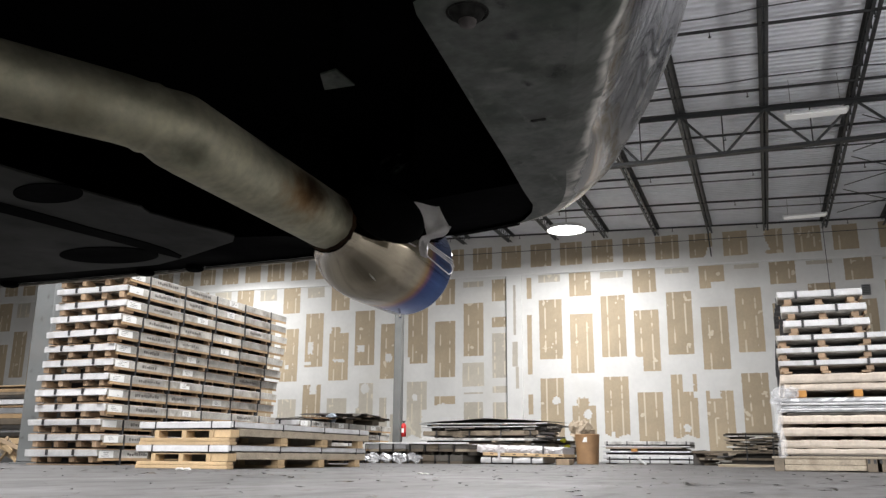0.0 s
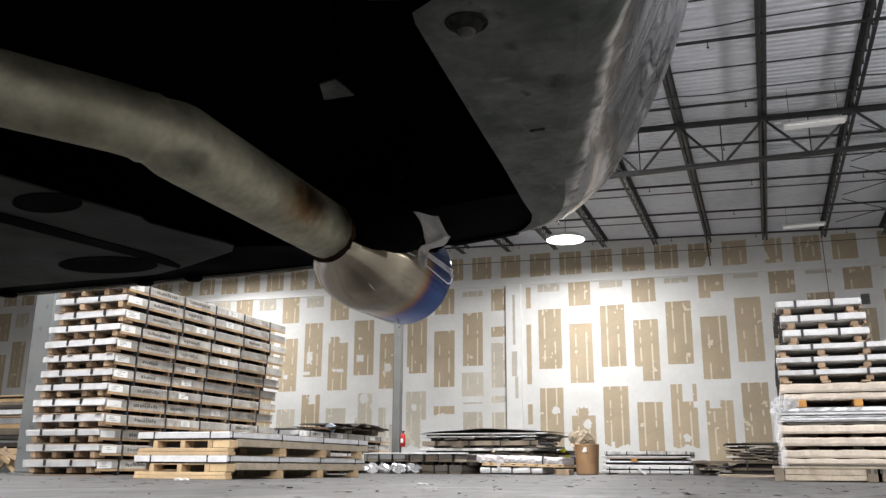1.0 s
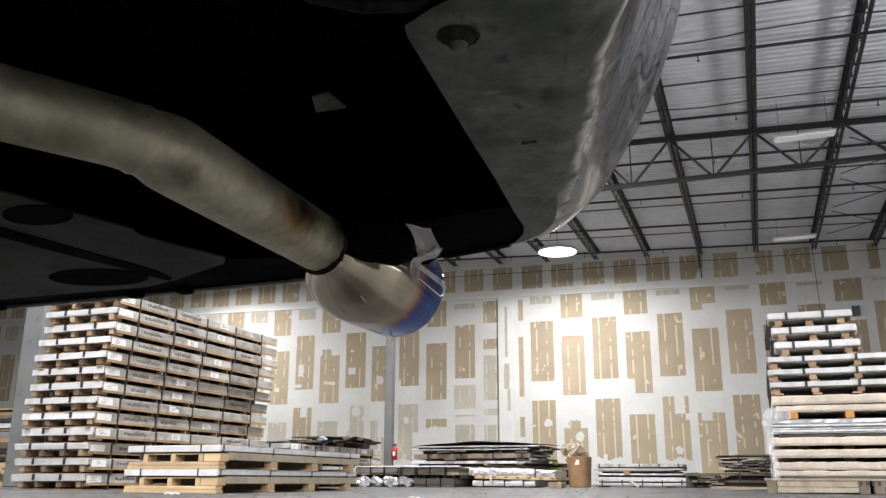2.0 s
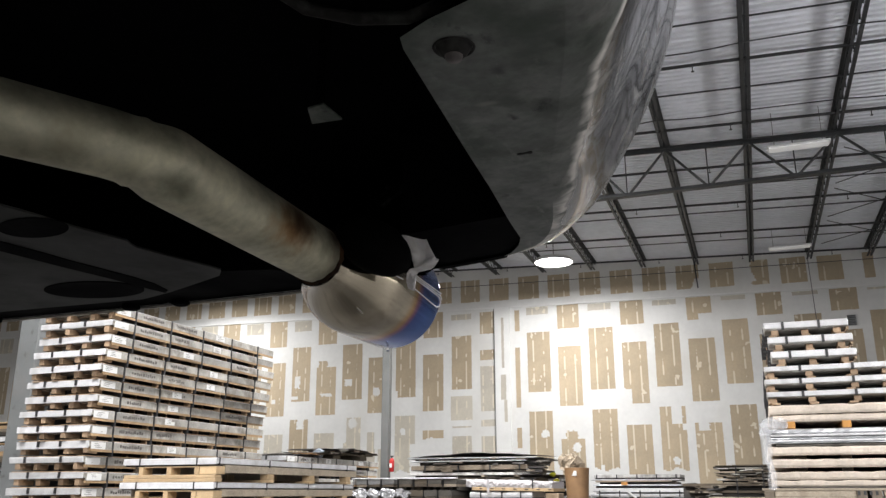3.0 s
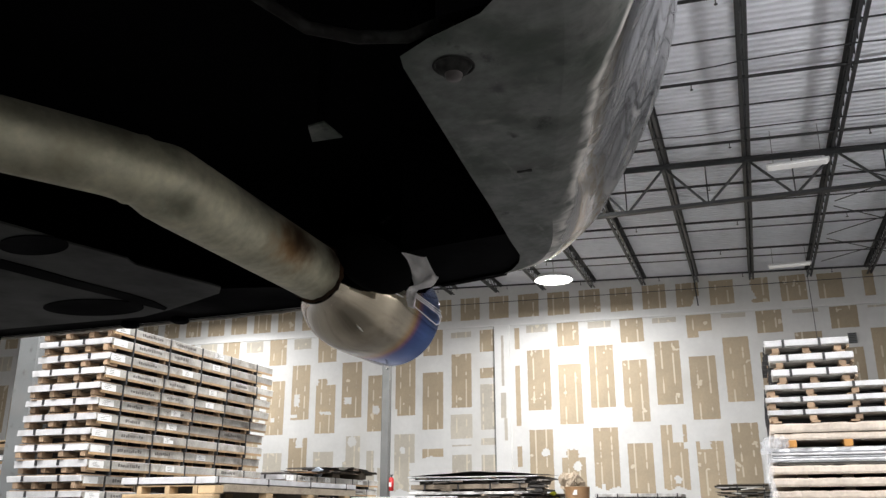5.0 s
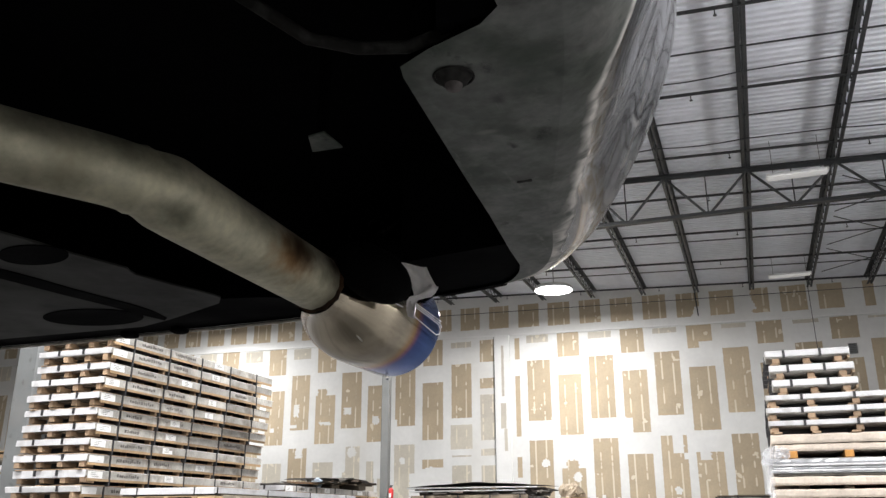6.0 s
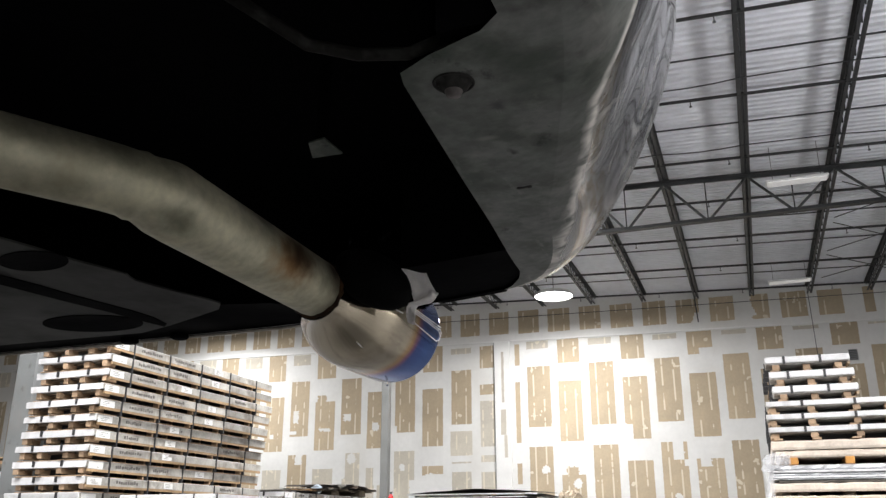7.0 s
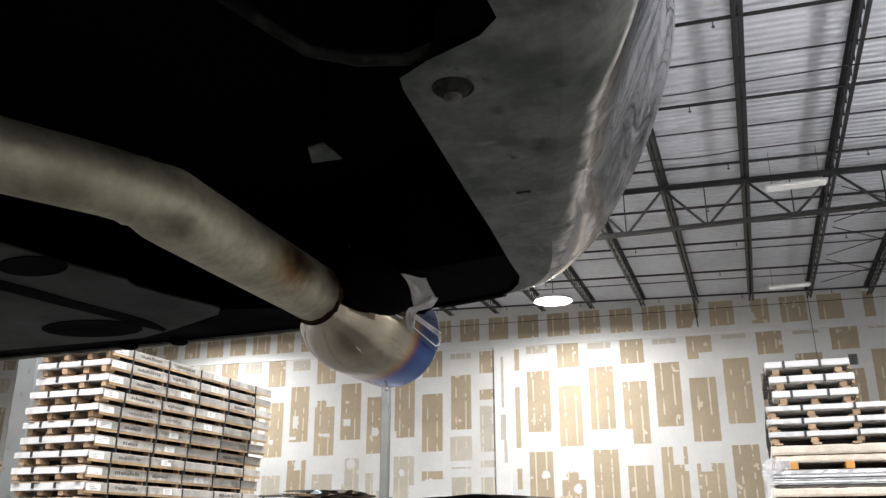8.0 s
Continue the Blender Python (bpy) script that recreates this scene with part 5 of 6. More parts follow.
def build_floor_scraps():
    rnd = random.Random(14)
    for x, y, s in ((-5.2, 6.65, 0.026), (-5.14, 6.68, 0.022), (-2.72, 6.55, 0.018), (-2.68, 6.58, 0.014)):
        bm = bmesh.new()
        bmesh.ops.create_icosphere(bm, subdivisions=2, radius=s)
        for v in bm.verts:
            v.co = Vector((v.co.x * 1.8, v.co.y, max(-0.3 * s, v.co.z * 0.5))) + 0.4 * s * noise.noise_vector(v.co * 40 + Vector((x, y, 0)))
        bmesh.ops.translate(bm, verts=bm.verts, vec=(0, 0, -min(v.co.z for v in bm.verts)))
        single("paper_scrap", bm, M["sheet_dirty"], "crumpled white paper scrap on the floor", "scrap", at=(x, y, 0), group="paper scraps")
    bm = bmesh.new()
    for k in range(700):
        x, y = rnd.uniform(-7, 3.0), 2.0 + 12 * rnd.random() ** 1.2
        a, s = rnd.uniform(0, 6.28), rnd.uniform(0.006, 0.014 + 0.002 * y)
        ring = [bm.verts.new((x + s * f * math.cos(a + q), y + s * f * math.sin(a + q), rnd.uniform(0.001, 0.008))) for q, f in ((0, 2.5), (1.2, 0.6), (2.6, 1.0), (3.9, 2.0), (5.2, 0.7))]
        bm.faces.new(ring)
    for x, y, s in ((0.95, 5.3, 0.05), (1.15, 5.2, 0.04), (0.72, 5.9, 0.035), (-0.55, 5.0, 0.035), (-0.42, 4.9, 0.05), (1.3, 4.6, 0.045), (-3.3, 5.2, 0.05), (-2.9, 4.9, 0.04), (-3.6, 6.4, 0.05), (-1.9, 4.7, 0.04), (-4.4, 5.3, 0.03), (0.25, 4.4, 0.03)):
        for q in range(3):
            a = rnd.uniform(0, 6.28)
            u, w = x + rnd.uniform(-0.06, 0.06), y + rnd.uniform(-0.06, 0.06)
            ring = [bm.verts.new((u + s * f * math.cos(a + g), w + s * f * math.sin(a + g), rnd.uniform(0.001, 0.016))) for g, f in ((0, 1.2), (1.2, 0.4), (2.6, 0.7), (3.9, 1.0), (5.2, 0.5))]
            bm.faces.new(ring)
    single("floor_debris", bm, M["dark_sheet_gap"], "small dark dirt flakes scattered on concrete", "debris", "stuff")
    bm = bmesh.new()
    rod(bm, (2.25, 31.2, roof_z(2.25) + 0.43), (2.3, 31.2, 5.6), 0.012, 5)
    single("hanging_cable", bm, M["strap"], "thin dark cable hanging down the wall", "cable")


# ---- the car's rear, seen from below ----
CREASE = [(-1.78, 0.30), (-1.76, 0.56), (-1.70, 0.74), (-1.60, 0.84), (-1.45, 0.895), (-1.06, 0.905), (-0.80, 0.905), (-0.55, 0.90), (-0.42, 0.884), (-0.297, 0.8555), (-0.248, 0.842), (-0.222, 0.833), (-0.200, 0.822),
          (-0.181, 0.807), (-0.162, 0.780), (-0.145, 0.738), (-0.130, 0.676), (-0.118, 0.610), (-0.101, 0.556), (-0.080, 0.48), (-0.060, 0.405), (-0.045, 0.32), (-0.036, 0.2), (-0.032, 0.05)]
ZB = 0.380
LIP = [(-0.26, 0.33, 0.432), (-0.222, 0.372, 0.410), (-0.196, 0.386, 0.406), (-0.167, 0.394, 0.405), (-0.139, 0.386, 0.405), (-0.127, 0.372, 0.408), (-0.118, 0.345, 0.415), (-0.115, 0.25, 0.42)]


FLARE = (1.104, 0.95, 0.83, 0.78, 0.78, 0.84, 1.50)


def smooth_line(pts, n):
    """A rounded run of points through a plan line."""
    pts = [Vector((*p, 0)) for p in pts]
    out = []
    for i in range(len(pts) - 1):
        p0, p1, p2, p3 = pts[max(i - 1, 0)], pts[i], pts[i + 1], pts[min(i + 2, len(pts) - 1)]
        for k in range(n):
            u = k / n
            out.append(0.5 * ((2 * p1) + (p2 - p0) * u + (2 * p0 - 5 * p1 + 4 * p2 - p3) * u * u + (3 * p1 - p0 - 3 * p2 + p3) * u ** 3))
    out.append(pts[-1])
    return out


def build_car():
    car = thing("car", (0, 0, 0), "parked car with grey bumper and heat-tinted exhaust, seen from below", "car")
    line = smooth_line(CREASE, 5)
    tang = [(line[min(i + 1, len(line) - 1)] - line[max(i - 1, 0)]).normalized() for i in range(len(line))]
    out = [Vector((-d.y, d.x, 0)) for d in tang]
    # outward is to the left of the run from the car's far side to its near side
    # the lower edge turns up slowly, then rises along the flank
    prof = [(-0.018, 0.0006), (-0.014, 0.0014), (-0.010, 0.0026), (-0.006, 0.0042), (-0.002, 0.0062), (0.002, 0.0086), (0.006, 0.0114), (0.010, 0.0147), (0.0135, 0.0180), (0.017, 0.0215), (0.0205, 0.0252), (0.024, 0.0290), (0.0275, 0.0330)]
    prof += [(0.0095 + 0.70 * z - 0.862 * z * z, z + 0.003) for z in (0.045, 0.055, 0.065, 0.08, 0.09, 0.10, 0.12, 0.14, 0.16, 0.18, 0.20, 0.22, 0.24, 0.26, 0.28, 0.30)]
    prof += [(0.144, 0.325), (0.140, 0.35), (0.115, 0.38), (0.06, 0.40), (-0.1, 0.41)]
    flare = [float(np.interp(p.y, (0.05, 0.35, 0.45, 0.55, 0.65, 0.75, 0.85), FLARE)) for p in line]
    # even out the swelling and the outward directions along the edge
    for step in range(10):
        flare = [(flare[max(i - 1, 0)] + 2 * k + flare[min(i + 1, len(flare) - 1)]) / 4 for i, k in enumerate(flare)]
        out = [(out[max(i - 1, 0)] + 2 * o + out[min(i + 1, len(out) - 1)]).normalized() for i, o in enumerate(out)]

    def skin(keep):
        bm = bmesh.new()
        grid = []
        for p, o, k in zip(line, out, flare):
            if not keep(p.x):
                grid.append(None)
                continue
            row = []
            for a, z in prof:
                a *= 1 + (k - 1) * min(1, max(0, (z - 0.004) / 0.04))
                row.append(bm.verts.new((p.x + o.x * a, p.y + o.y * a, ZB + z)))
            grid.append(row)
        for a, b in zip(grid, grid[1:]):
            if a and b:
                for i in range(len(prof) - 1):
                    bm.faces.new((a[i], b[i], b[i + 1], a[i + 1]))
        return bm
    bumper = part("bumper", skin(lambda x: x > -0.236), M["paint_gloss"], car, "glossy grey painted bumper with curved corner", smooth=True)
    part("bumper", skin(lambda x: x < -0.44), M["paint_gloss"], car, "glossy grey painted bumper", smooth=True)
    part("valance_skin", skin(lambda x: -0.46 < x < -0.222), M["black_plastic"], car, "matt black lower valance", smooth=True)
    # underside flange of the bumper corner
    edge = [(q + o * -0.0175, o) for q, o in zip(line, out) if q.x > -0.236 and q.y < 0.84]
    ys = [q.y for q, o in edge][::-1]
    bm = bmesh.new()
    rows = []
    for y in np.linspace(0.818, 0.06, 64):
        x_in = float(np.interp(y, (0.06, 0.340, 0.347, 0.360, 0.374, 0.534, 0.616, 0.713, 0.747, 0.760, 0.785, 0.808, 0.818), (-0.094, -0.096, -0.104, -0.140, -0.1650, -0.1795, -0.1862, -0.1962, -0.1985, -0.1997, -0.2085, -0.2232, -0.2335)))
        x_out = float(np.interp(y, ys, [q.x for q, o in edge][::-1]))
        row = []
        for k in range(7):
            f = k / 6
            lift = 0.0012 * max(0.0, f - 0.72) / 0.28
            row.append(bm.verts.new((x_in + (x_out - x_in) * f, float(y), ZB - 0.0006 + lift)))
        rows.append(row)
    for a, c in zip(rows, rows[1:]):
        for k in range(6):
            bm.faces.new((a[k], a[k + 1], c[k + 1], c[k]))
    fl = part("bumper_flange", bm, M["paint"], bumper, "dirty grey underside of the bumper corner", smooth=True)
    # fastener in its dished seat, drain slot
    bm = bmesh.new()
    r = 0.0105
    lathe(bm, [(-0.0006, r * 1.16), (-0.0013, r * 1.12), (-0.0014, r * 1.04), (0.0, r), (-0.0035, r * 0.8), (-0.0055, r * 0.62), (-0.0055, 0.0)], 24, "z")
    f1 = part("fastener", bm, M["fastener"], fl, "dark dished plastic fastener", smooth=True)
    f1.location = (-0.1385, 0.3925, ZB - 0.0004)
    bm = bmesh.new()
    lathe(bm, [(-0.0058, r * 0.5), (-0.0085, r * 0.42), (-0.009, 0.0)], 12, "z")
    part("fastener_pin", bm, M["pin"], f1, "worn greyish pin", smooth=True).location = (0, 0, 0)
    # thin dark plate colours in the shade of a drain slot
    bm = bmesh.new()
    prism(bm, [(-0.1406 + 0.0058 * math.cos(a), 0.554 + 0.0017 * math.sin(a) + 0.0006 * math.sin(3 * a)) for a in [k * math.pi / 8 for k in range(16)]], ZB - 0.0012, ZB - 0.0003)
    part("drain_slot_shade", bm, M["fastener"], fl, "small dark plate for the shade in a drain slot")
    # black valance: rim along the rear edge, deep well above
    rear = [(q.x, q.y - 0.002) for q in line if q.y > 0.80 and -1.55 < q.x < -0.232]
    cutr, cutl = -0.318, -0.452
    bm = bmesh.new()
    right = [p for p in rear if p[0] > cutr]
    prism(bm, [(cutr, 0.852)] + right + [(-0.222, 0.804), (-0.206, 0.781), (-0.202, 0.765), (-0.197, 0.70), (-0.31, 0.72)], ZB + 0.003, ZB + 0.14)
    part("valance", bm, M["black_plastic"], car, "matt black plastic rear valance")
    bm = bmesh.new()
    left = [p for p in rear if p[0] < cutl]
    prism(bm, [(-1.56, 0.80)] + left + [(cutl, 0.884), (-0.462, 0.83), (-0.50, 0.79), (-0.56, 0.775), (-1.5, 0.77)], ZB + 0.003, ZB + 0.14)
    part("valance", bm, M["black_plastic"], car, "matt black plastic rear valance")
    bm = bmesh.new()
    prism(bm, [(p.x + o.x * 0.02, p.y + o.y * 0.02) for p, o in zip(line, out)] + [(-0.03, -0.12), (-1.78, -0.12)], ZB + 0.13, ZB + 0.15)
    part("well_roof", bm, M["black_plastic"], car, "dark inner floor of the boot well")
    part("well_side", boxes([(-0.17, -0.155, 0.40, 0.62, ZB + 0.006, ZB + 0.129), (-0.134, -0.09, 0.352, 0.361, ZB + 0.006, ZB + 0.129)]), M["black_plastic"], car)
    # folded liner edge in front of the flange
    bm = bmesh.new()
    tube(bm, LIP, [0.004] * len(LIP), 12)
    part("liner_lip", bm, M["fastener"], car, "rolled edge of the black wheel liner", smooth=True)
    # dusty shield panel with oval holes beside the pipe
    ring = [(-0.60, 0.42), (-0.59, 0.502), (-0.582, 0.535), (-0.577, 0.571), (-0.568, 0.60), (-0.561, 0.625), (-0.565, 0.634), (-0.568, 0.646), (-0.557, 0.69), (-0.543, 0.733), (-0.540, 0.752), (-0.556, 0.772), (-0.61, 0.797), (-0.659, 0.819), (-0.718, 0.84), (-0.923, 0.835), (-1.4, 0.84), (-1.4, 0.3), (-0.66, 0.30)]
    bm = bmesh.new()
    prism(bm, ring, ZB - 0.0035, ZB - 0.0015)
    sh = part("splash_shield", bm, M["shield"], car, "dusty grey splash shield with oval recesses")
    # flat black plates give the openings and the groove their shade as colour
    for (x, y), (ux, uy), (vx, vy) in (((-0.612, 0.559), (0.031, 0.0115), (-0.0235, 0.0235)), ((-0.738, 0.776), (0.057, 0.0215), (-0.0310, 0.0345))):
        bm = bmesh.new()
        prism(bm, [(x + ux * math.cos(a) + vx * math.sin(a), y + uy * math.cos(a) + vy * math.sin(a)) for a in [k * math.pi / 18 for k in range(36)]], ZB - 0.0045, ZB - 0.0037)
        part("oval_shade", bm, M["black_plastic"], sh, "black oval plate for the shade in an opening")
    bm = bmesh.new()
    prism(bm, [(-0.69, 0.49), (-0.676, 0.582), (-0.668, 0.625), (-0.664, 0.664), (-0.650, 0.74), (-0.648, 0.775), (-0.655, 0.808), (-0.666, 0.818), (-0.674, 0.78), (-0.678, 0.743), (-0.692, 0.676), (-0.703, 0.607), (-0.725, 0.50)], ZB - 0.0045, ZB - 0.0037)
    part("groove_shade", bm, M["black_plastic"], sh, "black strip for the shade in a moulded groove")
    # pale lower lip of the rear bumper behind the black valance
    bm = bmesh.new()
    prev = None
    for q, o in zip(line, out):
        if -1.55 < q.x < -0.458 and q.y > 0.85:
            drop = 0.0018 if q.x < -0.52 else 0.0018 - 0.004 * (q.x + 0.52) / 0.06
            wob = 0.0004 * math.sin(q.x * 70)
            cur = [bm.verts.new((q.x + o.x * d, q.y + o.y * d, z)) for d, z in ((-0.0035, ZB + 0.009), (-0.0035, ZB + 0.0022 - drop + wob), (-0.001, ZB + 0.0022 - drop + wob), (-0.001, ZB + 0.009))]
            if prev:
                for k in range(4):
                    bm.faces.new((prev[k], prev[(k + 1) % 4], cur[(k + 1) % 4], cur[k]))
            prev = cur
    part("bumper_lip", bm, M["lip"], car, "pale scuffed lower lip of the bumper")
    for x in (-1.02, -0.775, -0.695):
        bm = bmesh.new()
        lathe(bm, [(0.006, 0.012), (-0.002, 0.012), (-0.004, 0.009), (-0.004, 0.0)], 12, "z")
        part("clip", bm, M["black_plastic"], car, "black clip on the valance edge").location = (x, 0.885, ZB)
    # small bright tab in the well
    bm = bmesh.new()
    prism(bm, [(-0.297, 0.507), (-0.282, 0.504), (-0.281, 0.533), (-0.307, 0.532)], 0.420, 0.4215)
    part("tab", bm, M["paint"], car, "small bare metal tab")
    part("tab_stem", boxes([(-0.296, -0.288, 0.517, 0.523, 0.4216, ZB + 0.13)]), M["black_plastic"], car)
    # floor pan, body and wheels
    bm = bmesh.new()
    box(bm, -1.66, -0.12, -3.75, -0.11, ZB - 0.06, ZB + 0.02, bevel=0.01)
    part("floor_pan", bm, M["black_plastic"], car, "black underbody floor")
    def station(y):
        """Cross-section of the shell: sill, flank, belt line and roof, with the wheel arches cut into the sill."""
        sill = float(np.interp(y, (-3.95, -3.7, -3.5, -0.95, -0.25, 0.0, 0.8), (0.46, 0.36, 0.30, 0.30, 0.41, 0.56, 0.56)))
        for wy in (-0.42, -3.05):
            if abs(y - wy) < 0.37:
                sill = max(sill, min(0.325 + math.sqrt(0.37 ** 2 - (y - wy) ** 2), 0.66))
        half = float(np.interp(y, (-3.95, -3.75, -3.3, -2.4, 0.55, 0.8), (0.66, 0.84, 0.93, 0.955, 0.955, 0.80)))
        belt = float(np.interp(y, (-3.95, -3.7, -2.6, -1.0, 0.45, 0.8), (0.60, 0.74, 0.90, 0.95, 0.98, 0.90)))
        top = float(np.interp(y, (-3.95, -3.7, -2.65, -1.95, -1.4, -0.8, -0.1, 0.45, 0.8), (0.62, 0.79, 0.95, 1.33, 1.39, 1.36, 1.06, 1.02, 0.92)))
        lean = min(1.0, max(0.0, (top - belt - 0.05) / 0.35))
        cabin = half - 0.06 - 0.20 * lean
        low = max(sill, min(sill + 0.18, belt - 0.12))
        side = [(half - 0.07, sill), (half - 0.01, sill + 0.04), (half, low), (half - 0.005, (low + belt) / 2), (half - 0.04, belt), (half - 0.055, belt + 0.012)]
        for f in (0.25, 0.5, 0.75, 0.92):
            side.append((half - 0.055 + (cabin - half + 0.055) * f, belt + 0.012 + (top - 0.03 - belt) * f))
        side += [(cabin - 0.07, top), (cabin * 0.5, top + 0.012)]
        return [Vector((-0.915 + x, y, z)) for x, z in side] + [Vector((-0.915, y, top + 0.016))] + [Vector((-0.915 - x, y, z)) for x, z in side[::-1]]

    ys = [float(y) for y in np.linspace(-3.95, 0.8, 96)]
    rings = [station(y) for y in ys]

    def patch(rows, cols, lift):
        """A piece of the shell between two stations, moved out by lift."""
        bm = bmesh.new()
        grid = []
        for r in rows:
            line_r = []
            for c in cols:
                p = rings[r][c]
                away = (p - Vector((-0.915, p.y, 0.9))).normalized()
                line_r.append(bm.verts.new(p + away * lift))
            grid.append(line_r)
        for a, b in zip(grid, grid[1:]):
            for i in range(len(cols) - 1):
                bm.faces.new((a[i], a[i + 1], b[i + 1], b[i]))
        return bm
    n = len(rings[0])
    bm = patch(range(len(rings)), range(n), 0.0)
    bm.verts.ensure_lookup_table()
    bm.faces.new([bm.verts[i] for i in range(n)])
    bm.faces.new([bm.verts[(len(rings) - 1) * n + i] for i in range(n - 1, -1, -1)])
    part("body", bm, M["paint_body"], car, "grey painted car body", smooth=True)

    def rows_between(y0, y1):
        return [i for i, y in enumerate(ys) if y0 <= y <= y1]
    for cols in (range(6, 10), range(n - 10, n - 6)):
        for y0, y1 in ((-2.0, -1.32), (-1.24, -0.62)):
            part("side_window", patch(rows_between(y0, y1), list(cols), 0.003), M["car_glass"], car, "dark side window", smooth=True)
    part("windscreen", patch(rows_between(-2.58, -2.02), list(range(10, n - 10)), 0.003), M["car_glass"], car, "dark windscreen", smooth=True)
    part("rear_window", patch(rows_between(-0.72, -0.14), list(range(10, n - 10)), 0.003), M["car_glass"], car, "dark rear window", smooth=True)
    for x in (-0.17, -1.66):
        for y in (-0.42, -3.05):
            bm = bmesh.new()
            prf = [(-0.1, 0.20), (-0.105, 0.27), (-0.095, 0.31), (-0.06, 0.325), (0.06, 0.325), (0.095, 0.31), (0.105, 0.27), (0.1, 0.20)]
            lathe(bm, prf, 40, "y")
            bmesh.ops.rotate(bm, verts=bm.verts, matrix=Matrix.Rotation(radians(90), 3, "Z"))
            w = part("wheel", bm, M["rubber"], car, "black rubber tyre", smooth=True)
            w.location = (x, y, 0.325)
            bm = bmesh.new()
            lathe(bm, [(-0.09, 0.0), (-0.09, 0.05), (-0.06, 0.07), (-0.06, 0.17), (-0.095, 0.20), (0.095, 0.20), (0.06, 0.17), (0.06, 0.07), (0.09, 0.05), (0.09, 0.0)], 32, "y")
            bmesh.ops.rotate(bm, verts=bm.verts, matrix=Matrix.Rotation(radians(90), 3, "Z"))
            part("rim", bm, M["galv"], w, "silver wheel rim", smooth=True)
    # exhaust: thin rising pipe, a swelling at the bend, then straight to the canister
    AX, AZ, PR = -0.375, 0.3555, 0.0268
    path, radii = [], []
    d1 = Vector((-0.5, -0.866, 0.0))
    bend = Vector((-0.3720, 0.4175, 0.3610)) + d1 * 0.022
    for k in range(24):
        path.append(bend + d1 * (0.578 * (1 - k / 23)))
        radii.append(0.0232)
    for k in range(1, 31):
        f = k / 30
        ang = math.radians(30) * (1 - f * f * (3 - 2 * f))
        path.append(path[-1] + Vector((math.sin(ang), math.cos(ang), 0)) * 0.0020 + Vector((0, 0, -0.00012)))
        g = min(1, max(0, (f - 0.30) / 0.45))
        lip = 0.0013 * math.exp(-((f - 0.30) / 0.05) ** 2)
        radii.append(0.0232 + lip + (PR + 0.0006 - 0.0232) * (g * g * (3 - 2 * g)))
    x1, y1, z1 = path[-1]
    for k in range(1, 15):
        f = k / 14
        path.append((x1 + (AX - x1) * f, y1 + (0.668 - y1) * f, z1 + (AZ - z1) * f))
        radii.append(PR + 0.0006 * (1 - f))
    bm = bmesh.new()
    tube(bm, path, radii, 48)
    dent = Vector((-0.3515, 0.4388, 0.3353))
    for v in bm.verts:
        g = math.exp(-((v.co - dent).length / 0.013) ** 2)
        v.co += Vector((-0.5, 0.19, 0.845)) * 0.0055 * g
    pipe = part("exhaust_pipe", bm, M["steel_pipe_exhaust"], car, "dull stainless exhaust pipe with a bend", smooth=True)
    bm = bmesh.new()
    prof2 = [(-0.0045, PR - 0.0005), (-0.0025, PR + 0.0009), (0.000, PR + 0.0019), (0.0025, PR + 0.0012), (0.0045, PR - 0.0004)]
    rings = lathe(bm, prof2, 64)
    for ring in rings:
        for k, v in enumerate(ring):
            q = 1 + 0.022 * math.sin(k * 1.9) * math.cos(k * 0.77)
            v.co.y += 0.0022 * math.sin(k * 0.9) * math.sin(k * 0.37)
            v.co.x, v.co.z = v.co.x * q, v.co.z * q
    part("weld", bm, M["burnt"], pipe, "brown burnt weld bead", smooth=True).location = (AX, 0.669, AZ)
    bm = bmesh.new()
    R0 = 0.0572
    profile = [(0.0, PR), (0.008, PR + 0.0004), (0.016, PR + 0.002), (0.026, PR + 0.006), (0.036, PR + 0.0115), (0.046, PR + 0.0175), (0.056, PR + 0.023), (0.066, PR + 0.027), (0.076, R0 - 0.001), (0.086, R0), (0.100, R0 + 0.0002), (0.180, R0), (0.183, R0 - 0.0006), (0.184, R0 - 0.002), (0.183, R0 - 0.004), (0.09, R0 - 0.005), (0.088, 0.0)]
    lathe(bm, profile, 96)
    tip = part("exhaust_tip", bm, M["tip"], car, "polished canister tip tinted straw to blue", smooth=True)
    tip.location = (AX - 0.001, 0.672, AZ - 0.003)
    # thin bright wires modelled in place of reflections along the canister
    loops = [[(5.0, 0.764), (4.2, 0.785), (3.2, 0.812), (1.5, 0.855)],
             [(0.5, 0.769), (-1.2, 0.811), (-3.5, 0.848), (-8.0, 0.8555), (-13.0, 0.853), (-15.6, 0.846), (-13.9, 0.824), (-9.8, 0.778), (-7.0, 0.768)],
             [(2.8, 0.768), (1.0, 0.811), (-1.5, 0.853), (-5.0, 0.8575)],
             [(-8.3, 0.709), (-7.9, 0.728), (-7.3, 0.747)]]
    for loop in loops:
        bm = bmesh.new()
        tube(bm, [(AX - 0.001 + (R0 + 0.0004) * math.cos(math.radians(a)), y, AZ - 0.003 + (R0 + 0.0004) * math.sin(math.radians(a))) for a, y in loop], [0.0007] * len(loop), 8)
        part("glint_wire", bm, M["chrome"], tip, "thin bright wire drawn for a reflection on the canister", smooth=True).matrix_parent_inverse = tip.matrix_basis.inverted()
    # short pale streak modelled in place of a glint on the canister
    bm = bmesh.new()
    tube(bm, [(0.0213 + 0.0005 * k, 0.0455 + 0.0027 * k, -0.0396 - 0.0011 * k) for k in range(5)], [0.0001, 0.0004, 0.0006, 0.0004, 0.0001], 6)
